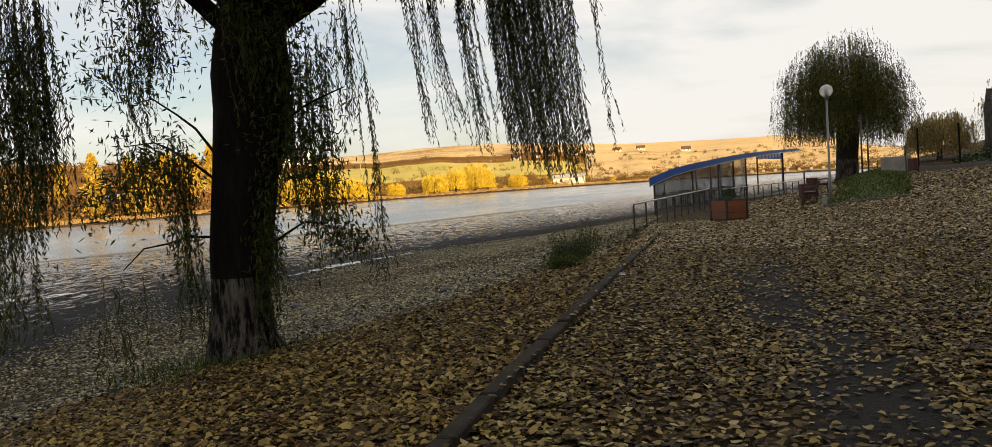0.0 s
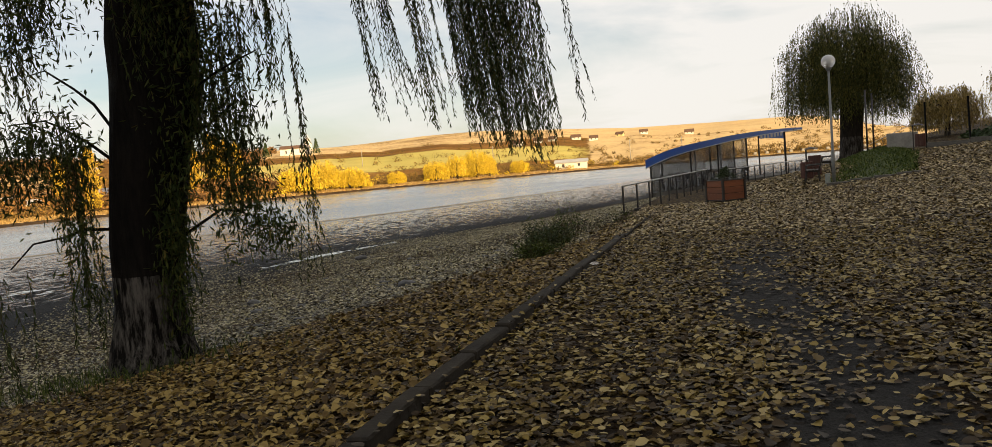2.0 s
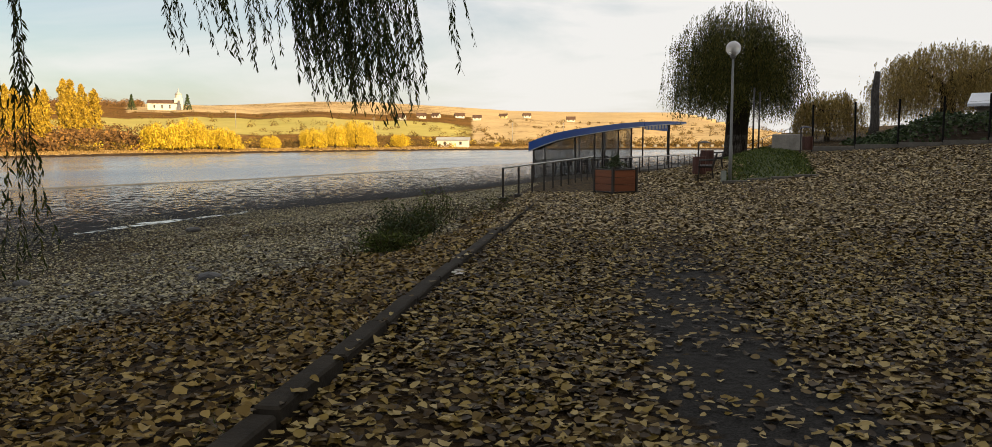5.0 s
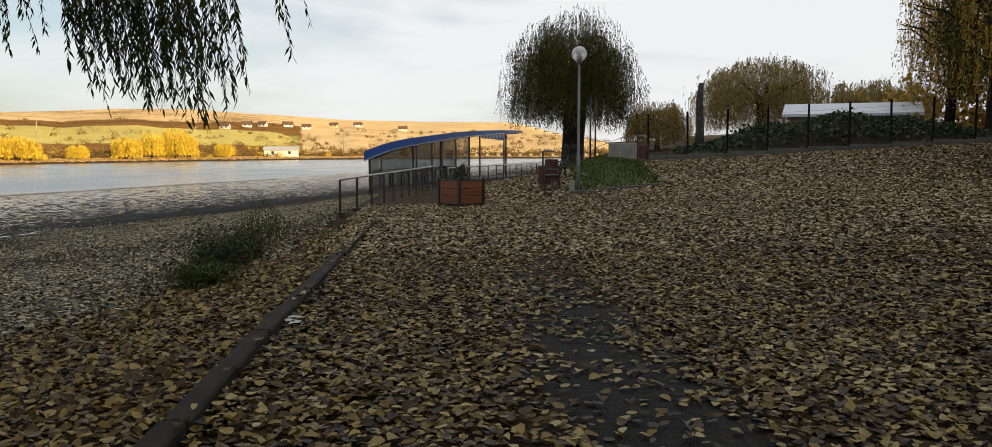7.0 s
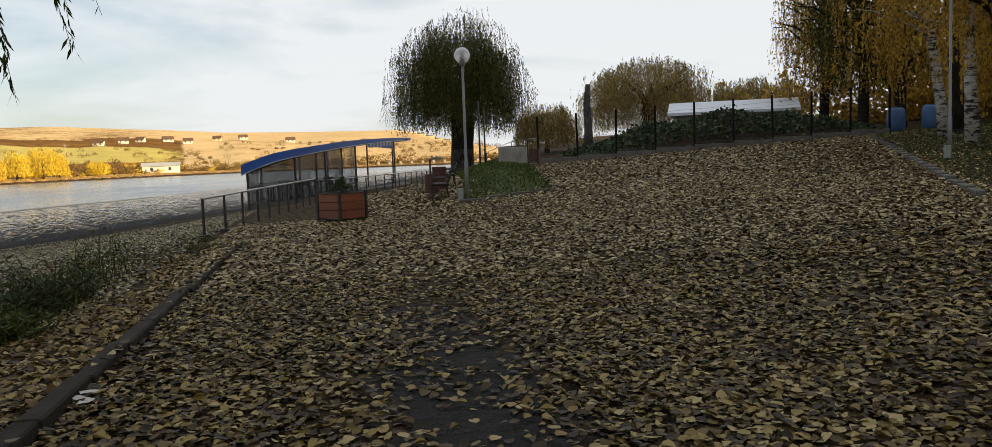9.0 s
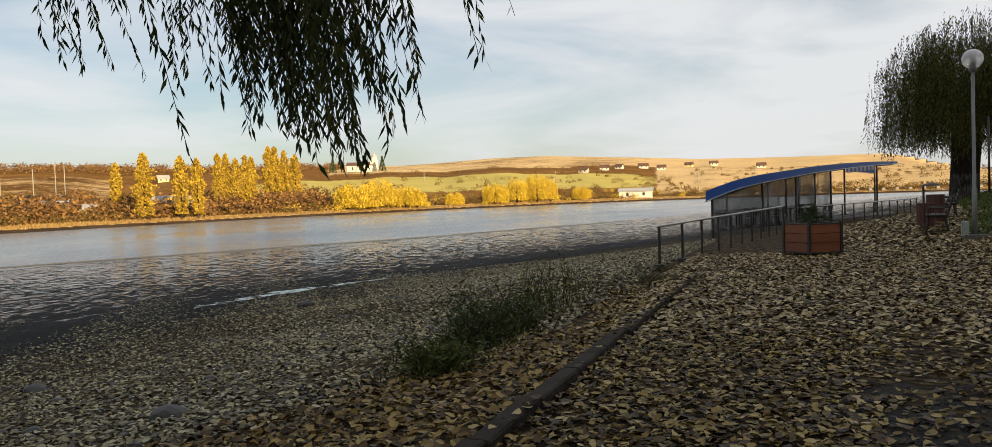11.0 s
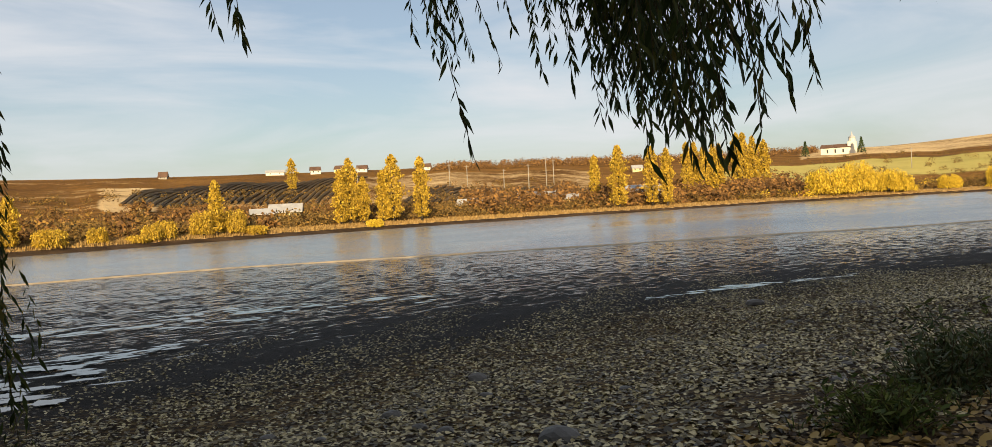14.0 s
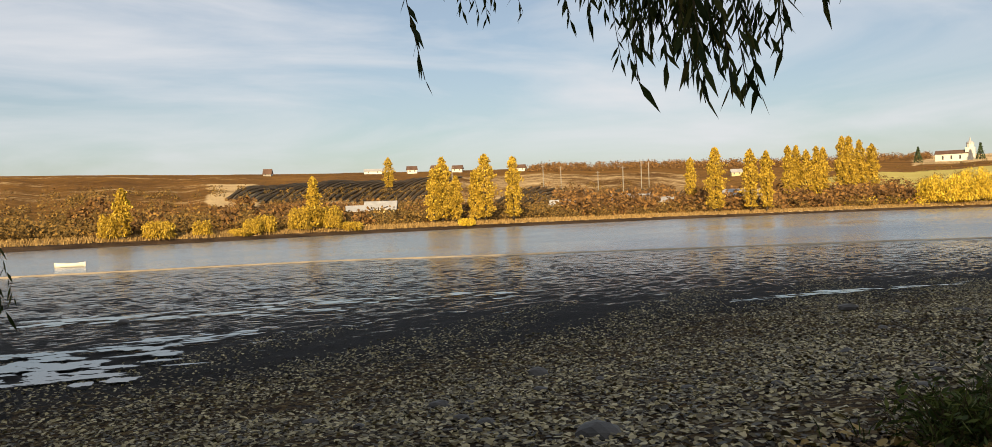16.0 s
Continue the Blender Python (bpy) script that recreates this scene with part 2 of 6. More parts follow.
def globe_mat():
    m, n, l, b = node_mat("frosted_globe", 0.12)
    b.inputs["Base Color"].default_value = (0.82, 0.82, 0.8, 1)
    b.inputs["Transmission Weight"].default_value = 0.55
    l.new(ramp(n, l, noise_tex(n, l, coords(n, l), 6, 4), [(0.3, 0.1), (0.7, 0.3)]), b.inputs["Roughness"])
    return m


M_GROUND, M_FAR, M_WATER = ground_mat(), far_mat(), water_mat()
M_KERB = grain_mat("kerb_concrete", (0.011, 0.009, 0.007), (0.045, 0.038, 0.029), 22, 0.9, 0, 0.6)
M_CONC = grain_mat("weathered_concrete", (0.16, 0.15, 0.13), (0.32, 0.3, 0.27), 14, 0.9, 0, 0.4)
M_CONC2 = grain_mat("dark_grey_concrete", (0.07, 0.066, 0.058), (0.16, 0.15, 0.135), 14, 0.9, 0, 0.5)
# darker copy of the concrete for these kerbs: shade is put into the colour
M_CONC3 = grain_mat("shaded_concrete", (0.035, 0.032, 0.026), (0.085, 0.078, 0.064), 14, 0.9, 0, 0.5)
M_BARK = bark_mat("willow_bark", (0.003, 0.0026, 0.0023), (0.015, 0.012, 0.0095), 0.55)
M_BARK2 = bark_mat("dark_bark", (0.01, 0.008, 0.006), (0.045, 0.035, 0.027), 1.75)
M_SNAG = bark_mat("weathered_bark", (0.03, 0.027, 0.024), (0.12, 0.11, 0.1))
M_TWIG = grain_mat("twig", (0.03, 0.024, 0.012), (0.08, 0.065, 0.03), 30, 0.8)
M_BIRCH = birch_mat()
M_LEAF_W = leaf_mat("willow_leaf", [(0.1, (0.016, 0.026, 0.007)), (0.5, (0.036, 0.052, 0.012)), (0.8, (0.07, 0.078, 0.018)), (0.95, (0.13, 0.09, 0.018))], 0.6, 0.25, 0.12)
M_LEAF_W2 = leaf_mat("willow_leaf_olive", [(0.1, (0.022, 0.028, 0.007)), (0.55, (0.065, 0.07, 0.016)), (0.9, (0.16, 0.135, 0.03))], 0.6, 0.3, 0.15)
M_LEAF_W3 = leaf_mat("willow_leaf_ochre", [(0.1, (0.15, 0.11, 0.035)), (0.55, (0.28, 0.2, 0.06)), (0.9, (0.4, 0.29, 0.085))], 0.55, 0.35)
M_LEAF_G = leaf_mat("birch_leaf_gold", [(0.1, (0.14, 0.1, 0.022)), (0.4, (0.34, 0.2, 0.032)), (0.7, (0.52, 0.31, 0.045)), (0.95, (0.62, 0.41, 0.06))], 0.55, 0.55)
M_LEAF_B = leaf_mat("broad_leaf_green", [(0.1, (0.02, 0.035, 0.012)), (0.6, (0.045, 0.065, 0.02)), (0.95, (0.1, 0.1, 0.03))])
M_LEAF_POP = leaf_mat("poplar_leaf_yellow", [(0.1, (0.14, 0.095, 0.014)), (0.5, (0.38, 0.255, 0.026)), (0.9, (0.6, 0.43, 0.05))], 0.6, 0.3)
M_LEAF_YW = leaf_mat("willow_leaf_yellow", [(0.1, (0.2, 0.15, 0.018)), (0.5, (0.54, 0.39, 0.032)), (0.9, (0.76, 0.56, 0.055))], 0.6, 0.3)
M_SCRUB = leaf_mat("scrub", [(0.1, (0.045, 0.03, 0.01)), (0.4, (0.1, 0.066, 0.02)), (0.7, (0.17, 0.105, 0.028)), (0.95, (0.29, 0.17, 0.04))], 0.9, 0.1)
M_WOOD_FAR = leaf_mat("autumn_wood", [(0.1, (0.055, 0.032, 0.014)), (0.5, (0.135, 0.072, 0.026)), (0.9, (0.26, 0.14, 0.042))], 0.9, 0.1)
M_REED = leaf_mat("reed", [(0.1, (0.16, 0.1, 0.035)), (0.5, (0.26, 0.17, 0.06)), (0.9, (0.36, 0.25, 0.1))], 0.8, 0.2)
M_VINE = leaf_mat("vine_row", [(0.1, (0.06, 0.038, 0.014)), (0.6, (0.1, 0.062, 0.022)), (0.95, (0.13, 0.08, 0.028))], 0.9, 0.1)
M_FALLEN = leaf_mat("fallen_leaf", [(0.15, (0.018, 0.01, 0.003)), (0.36, (0.055, 0.032, 0.008)), (0.55, (0.135, 0.088, 0.019)), (0.72, (0.24, 0.17, 0.045)), (0.92, (0.42, 0.33, 0.15))], 0.55, 0.1, 0.28)
# paler copy for distant leaves: their grazing sky sheen is put into the colour
M_FALLEN_P = leaf_mat("fallen_leaf_pale_sheen", [(0.15, (0.03, 0.018, 0.007)), (0.34, (0.105, 0.07, 0.027)), (0.58, (0.25, 0.18, 0.078)), (0.92, (0.48, 0.39, 0.21))], 0.55, 0.1, 0.28)
# greyer leaves, lightened: open-sky light on the mud is put into the colour
M_FALLEN_D = leaf_mat("fallen_leaf_grey_lit", [(0.14, (0.022, 0.018, 0.008)), (0.42, (0.105, 0.083, 0.033)), (0.66, (0.25, 0.21, 0.095)), (0.9, (0.47, 0.41, 0.23))], 0.5, 0.1, 0.42)
M_FALLEN_B = leaf_mat("fallen_leaf_brown", [(0.12, (0.026, 0.014, 0.004)), (0.35, (0.08, 0.047, 0.011)), (0.6, (0.185, 0.118, 0.027)), (0.9, (0.36, 0.26, 0.09))], 0.55, 0.1, 0.25)
M_GRASS = leaf_mat("grass", [(0.1, (0.018, 0.032, 0.008)), (0.5, (0.055, 0.08, 0.017)), (0.9, (0.13, 0.145, 0.036))], 0.65, 0.2, 0.12)
M_TURF = grain_mat("turf", (0.018, 0.026, 0.008), (0.055, 0.07, 0.018), 9, 0.95, 0, 0.7)
M_IVY = leaf_mat("ivy", [(0.1, (0.015, 0.03, 0.01)), (0.6, (0.035, 0.06, 0.018)), (0.95, (0.07, 0.09, 0.03))], 0.6, 0.15)
M_BLUE = grain_mat("blue_metal_sheet", (0.012, 0.07, 0.32), (0.02, 0.11, 0.45), 3, 0.4, 0.0, 0.1)
M_SOFFIT = grain_mat("dark_soffit", (0.03, 0.03, 0.035), (0.06, 0.06, 0.07), 5, 0.7)
M_STEEL = grain_mat("dark_painted_steel", (0.018, 0.016, 0.015), (0.045, 0.038, 0.032), 18, 0.55, 0.2, 0.2)
M_BLACK = grain_mat("black_painted_steel", (0.004, 0.004, 0.004), (0.012, 0.011, 0.01), 18, 0.75, 0.0, 0.2)
M_BENCH = grain_mat("dark_bench_slat", (0.012, 0.009, 0.007), (0.035, 0.025, 0.018), 12, 0.7)
M_RAIL = grain_mat("worn_grey_rail", (0.34, 0.34, 0.34), (0.55, 0.55, 0.54), 20, 0.4, 0.5, 0.1)
M_POLE = grain_mat("grey_painted_pole", (0.12, 0.125, 0.12), (0.2, 0.205, 0.2), 12, 0.5, 0.1, 0.15)
M_BOX = grain_mat("grey_green_box", (0.16, 0.18, 0.16), (0.26, 0.28, 0.25), 14, 0.6)
M_PLANK = grain_mat("stained_plank", (0.1, 0.028, 0.011), (0.23, 0.075, 0.028), 9, 0.6, 0, 0.4, (0.25, 0.25, 3.0))
M_BIN = grain_mat("red_brown_slat", (0.04, 0.013, 0.009), (0.095, 0.028, 0.017), 12, 0.6)
M_SOIL = grain_mat("potting_soil", (0.02, 0.015, 0.01), (0.05, 0.035, 0.025), 40, 0.95, 0, 0.8)
M_WHITE = grain_mat("white_render", (0.42, 0.4, 0.36), (0.58, 0.56, 0.51), 0.8, 0.8, 0, 0.1)
M_YELLOW = grain_mat("yellow_render", (0.46, 0.38, 0.19), (0.58, 0.49, 0.27), 0.8, 0.8, 0, 0.1)
M_ROOF_R = grain_mat("red_tile_roof", (0.06, 0.036, 0.027), (0.12, 0.075, 0.055), 2.0, 0.8, 0, 0.3)
M_ROOF_G = grain_mat("grey_sheet_roof", (0.2, 0.2, 0.21), (0.36, 0.37, 0.38), 1.2, 0.6, 0, 0.2)
M_ROOF_W = grain_mat("white_sheet_roof", (0.55, 0.58, 0.62), (0.72, 0.75, 0.8), 1.2, 0.5, 0, 0.2, (1, 1, 1))
M_DARK = grain_mat("dark_opening", (0.02, 0.02, 0.024), (0.04, 0.04, 0.045), 3, 0.3)
M_STONE = grain_mat("wet_stone", (0.02, 0.019, 0.018), (0.06, 0.056, 0.05), 12, 0.6, 0, 0.6)
M_TARP = grain_mat("blue_plastic", (0.025, 0.07, 0.16), (0.05, 0.12, 0.26), 4, 0.5)
M_SHED = grain_mat("blue_grey_sheet", (0.07, 0.1, 0.14), (0.12, 0.16, 0.2), 4, 0.5)
M_SHEET, M_GLOBE = sheet_mat(), globe_mat()
M_POOL, _n, _l, _b = node_mat("shallow_pool", 0.07)
_b.inputs["Base Color"].default_value = (0.03, 0.034, 0.038, 1)
bump(_n, _l, _b, noise_tex(_n, _l, coords(_n, _l, (1, 0.5, 1)), 7, 3), 0.1, 0.02)

rng = np.random.default_rng(7)


# ---- mesh tools ----
class Buf:
    """Collects vertices and faces for one mesh."""

    def __init__(self):
        self.v, self.f = [], []

    def add(self, vs, fs):
        o = len(self.v)
        self.v.extend(tuple(p) for p in vs)
        self.f.extend(tuple(o + i for i in f) for f in fs)

    def box(self, size, m=Matrix(), bevel=0.0):
        bm = bmesh.new()
        bmesh.ops.create_cube(bm, size=1.0)
        bmesh.ops.scale(bm, vec=size, verts=bm.verts)
        if bevel:
            bmesh.ops.bevel(bm, geom=bm.edges[:], offset=bevel, segments=1, affect="EDGES")
        bm.transform(m)
        bm.verts.index_update()
        self.add([v.co for v in bm.verts], [[v.index for v in f.verts] for f in bm.faces])
        bm.free()
        return self

    def tube(self, pts, radii, seg=8, rough=0.0, cap=True):
        pts = [Vector(p) for p in pts]
        o, rings = len(self.v), len(pts)
        side = Vector((1, 0, 0))
        for i, p in enumerate(pts):
            d = (pts[min(i + 1, rings - 1)] - pts[max(i - 1, 0)]).normalized()
            side = (side - d * side.dot(d))
            side = side.normalized() if side.length > 1e-4 else d.orthogonal().normalized()
            up = d.cross(side)
            for k in range(seg):
                a = 2 * math.pi * k / seg
                r = radii[i] * (1 + (rough * noise.noise(Vector((math.cos(a) * 1.5, math.sin(a) * 1.5, 0)) + p * 1.3) if rough else 0))
                self.v.append(tuple(p + (side * math.cos(a) + up * math.sin(a)) * r))
        for i in range(rings - 1):
            for k in range(seg):
                a, b2 = o + i * seg + k, o + i * seg + (k + 1) % seg
                self.f.append((a, b2, b2 + seg, a + seg))
        if cap:
            self.f.append(tuple(o + k for k in reversed(range(seg))))
            self.f.append(tuple(o + (rings - 1) * seg + k for k in range(seg)))
        return self

    def mesh(self, name, mat, smooth=False):
        me = bpy.data.meshes.new(name)
        me.from_pydata(self.v, [], self.f)
        me.materials.append(mat)
        if smooth:
            me.polygons.foreach_set("use_smooth", [True] * len(me.polygons))
        me.update()
        return me


def fast_mesh(name, verts, faces, mat):
    """A mesh from arrays: verts (n, 3), faces (m, 3 or 4)."""
    me = bpy.data.meshes.new(name)
    k = faces.shape[1]
    me.vertices.add(len(verts))
    me.vertices.foreach_set("co", verts.astype(np.float32).ravel())
    me.loops.add(faces.size)
    me.loops.foreach_set("vertex_index", faces.astype(np.int32).ravel())
    me.polygons.add(len(faces))
    me.polygons.foreach_set("loop_start", np.arange(0, faces.size, k, dtype=np.int32))
    me.materials.append(mat)
    me.update(calc_edges=True)
    me.validate()
    return me


def thing(name, m, label, category, group="", kind=""):
    ob = new(name)
    ob.matrix_world = m
    return tagged(ob, label, category, group, kind)


def part(name, buf, mat, parent, label="", smooth=False):
    ob = new(name, buf.mesh(name, mat, smooth) if isinstance(buf, Buf) else buf)
    ob.parent = parent
    return tagged(ob, label)


def solid(name, buf, mat, label, category="", kind="", smooth=False, group=""):
    return tagged(new(name, buf.mesh(name, mat, smooth) if isinstance(buf, Buf) else buf), label, category, group, kind)


# ---- the lie of the land ----
def smooth01(t):
    t = np.clip(t, 0, 1)
    return t * t * (3 - 2 * t)


def edge_x(y):
    """Where the promenade ends and the bank begins."""
    return np.interp(y, [20, 22.5, 38, 66, 400], [0.0, -1.1, 1.1, 9.6, 110])


def water_x(y):
    return np.interp(y, [-400, -60, 10, 30, 50, 74, 100, 200, 400], [-95, -70, -61, -57, -46, -33, -22, 10, 95])


def shore_r(b):
    return np.interp(b, [-180, -100, -88, -76, -62, -50, -40, -30, -20, -10, 0, 15, 30, 60], [118, 116, 115, 121, 140, 163, 188, 222, 262, 305, 330, 345, 350, 360])


def crest(b):
    r = np.interp(b, [-180, -90, -60, -40, -30, 60], [620, 620, 700, 850, 1100, 1200])
    a = np.interp(b, [-180, -100, -84, -73, -57, -45, -36, -31, -26, -24, -20, -16, -10, -6, 0, 40], [0.044, 0.046, 0.0488, 0.0466, 0.0455, 0.043, 0.041, 0.0405, 0.0395, 0.041, 0.0452, 0.046, 0.04, 0.035, 0.033, 0.03])
    return r, a


ORIGIN = np.array((1.3, 7.0))


def land(x, y):
    """Height of the ground, and what kind it is: 0 near, 1 beyond the lake."""
    x, y = np.asarray(x, float), np.asarray(y, float)
    dx, dy = x - ORIGIN[0], y - ORIGIN[1]
    r, b = np.hypot(dx, dy), np.degrees(np.arctan2(dx, dy))
    flat = np.interp(y, [8, 24, 60, 90], [0.0, -0.2, -0.45, -0.6])
    e = edge_x(y)
    xb = x - e
    tilt = 0.06 * x + 0.02 * np.minimum(y, 60) - 0.75
    mask = smooth01((x - np.where(y > 38, e + 1.0, 1.0)) / 5.0)
    soft = 0.5 * (tilt - flat + np.sqrt((tilt - flat) ** 2 + 0.03))
    soft = np.where(x > 120, soft * 0 + 6.6, np.minimum(soft, 6.6))
    near = flat + np.clip(soft - 0.05, 0, None) * mask
    run = np.maximum(e - water_x(y), 6.0)
    u = -xb * 60.0 / run
    u = np.where(-xb < 10, -xb, np.maximum(u, 10))
    bankz = np.interp(u, [0, 0.3, 2.5, 5, 9, 16, 30, 60, 75, 110], [0, -0.03, -0.28, -0.7, -1.25, -1.75, -2.1, -2.27, -2.6, -3.4])
    near = np.where(xb < 0, flat * np.interp(u, [0, 12], [1, 0]) + bankz, near)
    ds = shore_r(b)
    rc, al = crest(b)
    zc = 1.3 + al * rc
    t = (r - ds) / (rc - ds)
    wob = 0.3 * np.sin(b * 0.9) * 1.3 + np.sin(b * 2.3 + 1) * 0.2 + np.sin(x * 0.021 + y * 0.013) * 0.8
    far = np.where(t < 1, -1.6 + (zc + 1.6) * np.clip(t, 0, 1) ** 1.12 + wob * np.sin(np.pi * np.clip(t, 0, 1)) * 1.6, zc - (t - 1) * 60)
    far = np.where(r - ds < 8, -2.6 + (r - ds + 2) * 0.13, far)
    isfar = (r > ds - 2) & (xb < 0)
    far = np.maximum(far, -3.4)
    return np.where(isfar, far, near), isfar, t, b, r, xb, u


def gz(x, y):
    return float(land(x, y)[0])


def build_ground():
    ang = np.radians(np.concatenate([np.arange(-125, 62, 0.6), np.arange(62, 235, 2.5)]))
    rad = np.concatenate([[0.0004], np.arange(0.4, 26, 0.4), 26 * 1.03 ** np.arange(0, 49), np.arange(110, 365, 2.0), 366 * 1.03 ** np.arange(0, 64)])
    a, r = np.meshgrid(ang, rad)
    x, y = ORIGIN[0] + r * np.sin(a), ORIGIN[1] + r * np.cos(a)
    z, isfar, t, b, rr, xb, u = land(x, y)
    rough = np.array([noise.noise((px * 0.9, py * 0.9, 0)) for px, py in zip(x.ravel(), y.ravel())]).reshape(x.shape)
    z = z + np.where((xb < -0.2) & ~isfar, 0.05 * rough, 0.0)
    na, nr = len(ang), len(rad)
    V = np.stack([x, y, z], -1).reshape(-1, 3)
    i, j = np.meshgrid(np.arange(nr - 1), np.arange(na), indexing="ij")
    j2 = (j + 1) % na
    F = np.stack([i * na + j, i * na + j2, (i + 1) * na + j2, (i + 1) * na + j], -1).reshape(-1, 4)
    me = fast_mesh("ground", V, F[:, ::-1], M_GROUND)
    me.materials.append(M_FAR)
    fi = isfar.ravel()[F].all(1)
    me.polygons.foreach_set("material_index", fi.astype(np.int32))
    me.polygons.foreach_set("use_smooth", np.ones(len(F), bool))
    # masks
    litter = np.where(xb > -0.2, 1.0, np.interp(u, [0, 8, 12, 18], [1.0, 0.8, 0.5, 0.0]))
    strip = np.abs(x - np.interp(y, [-4, 2, 7, 11.5, 16], [3.4, 2.75, 2.35, 2.35, 2.2]))
    asph = np.interp(strip, [0.25, 1.0], [0.9, 0.0]) * np.interp(y, [-6, 11, 16], [0.9, 0.8, 0.0])
    wet = np.where(xb < 0, np.interp(u, [14, 17, 22, 30, 45, 62], [0, 0.2, 0.5, 0.62, 0.8, 0.9]), 0)
    green = np.interp(b, [-39, -37, -12, -6], [0, 1, 1, 0]) * np.interp(t, [0.1, 0.16, np.nextafter(0.34, 1), 0.44], [0, 1, 1, 0])
    tan = ((b > -9) & (t > 0.05)) * 0.62 + np.where((t < 0.02) | ((t > 0.55) & (b > -31)), np.where(t < 0.02, 1.0, 0.58), 0.0) + ((b < -73) & (t > 0.16)) * np.clip(0.28 + 0.22 * np.sin(t * 34 + b * 0.25), 0, 0.4) + ((b > -76) & (b < -44) & (t > 0.17) & (t < 0.62)) * 0.46
    near_c = np.stack([litter, asph, wet, np.ones_like(x)], -1)
    far_c = np.stack([tan, green, np.interp(rr - shore_r(b), [4.0, 5.5], [1.0, 0.0]), np.ones_like(x)], -1)
    col = np.where(isfar[..., None], far_c, near_c).reshape(-1, 4)
    att = me.attributes.new("mask", "FLOAT_COLOR", "POINT")
    att.data.foreach_set("color", col.astype(np.float32).ravel())
    solid("ground", me, None, "leaf-strewn promenade, muddy lake bed and far slopes", "ground", "structure")


def build_water():
    """The lake, from the mud's edge to the far shore."""
    ys = np.concatenate([np.arange(-380, 0, 10), np.arange(0, 120, 2.0), np.arange(120, 420, 10)])
    rows = []
    for y in ys:
        w = water_x(y) + 1.2 * noise.noise((0, y * 0.09, 3)) + 0.5 * noise.noise((0, y * 0.5, 8))
        rows.append([(w + 0.4, y, -2.3), (w - 10, y, -2.3), (w - 60, y, -2.3), (-420, y, -2.3)])
    buf = Buf()
    k = 4
    buf.v = [p for r in rows for p in r]
    buf.f = [(i * k + j, i * k + j + 1, (i + 1) * k + j + 1, (i + 1) * k + j) for i in range(len(rows) - 1) for j in range(k - 1)]
    ob = solid("water", buf, M_WATER, "calm grey-blue lake water", "lake", "structure", True)
    return ob


build_ground()
build_water()


# ---- foliage tools ----
def leaf_cloud(centres, size, aspect=0.5, droop=0.0, width_jit=0.3):
    """Small folded leaves (two triangles) round the given points. Returns verts and faces."""
    n = len(centres)
    a = rng.uniform(0, 2 * np.pi, n)
    el = rng.uniform(-1.1, 0.9, n) - droop
    d = np.stack([np.cos(a) * np.cos(el), np.sin(a) * np.cos(el), np.sin(el)], -1)
    s = np.cross(d, rng.normal(size=(n, 3)))
    s /= np.linalg.norm(s, axis=1, keepdims=True) + 1e-9
    L = (size * rng.uniform(0.65, 1.35, n))[:, None]
    w = L * aspect * rng.uniform(1 - width_jit, 1 + width_jit, n)[:, None]
    V = np.stack([centres, centres + d * L * 0.45 + s * w * 0.5, centres + d * L, centres + d * L * 0.5 - s * w * 0.5], 1)
    F = np.arange(n * 4).reshape(n, 4)
    return V.reshape(-1, 3), F


def stack(parts):
    V, F, o = [], [], 0
    for v, f in parts:
        V.append(v)
        F.append(f + o)
        o += len(v)
    return np.concatenate(V), np.concatenate(F)


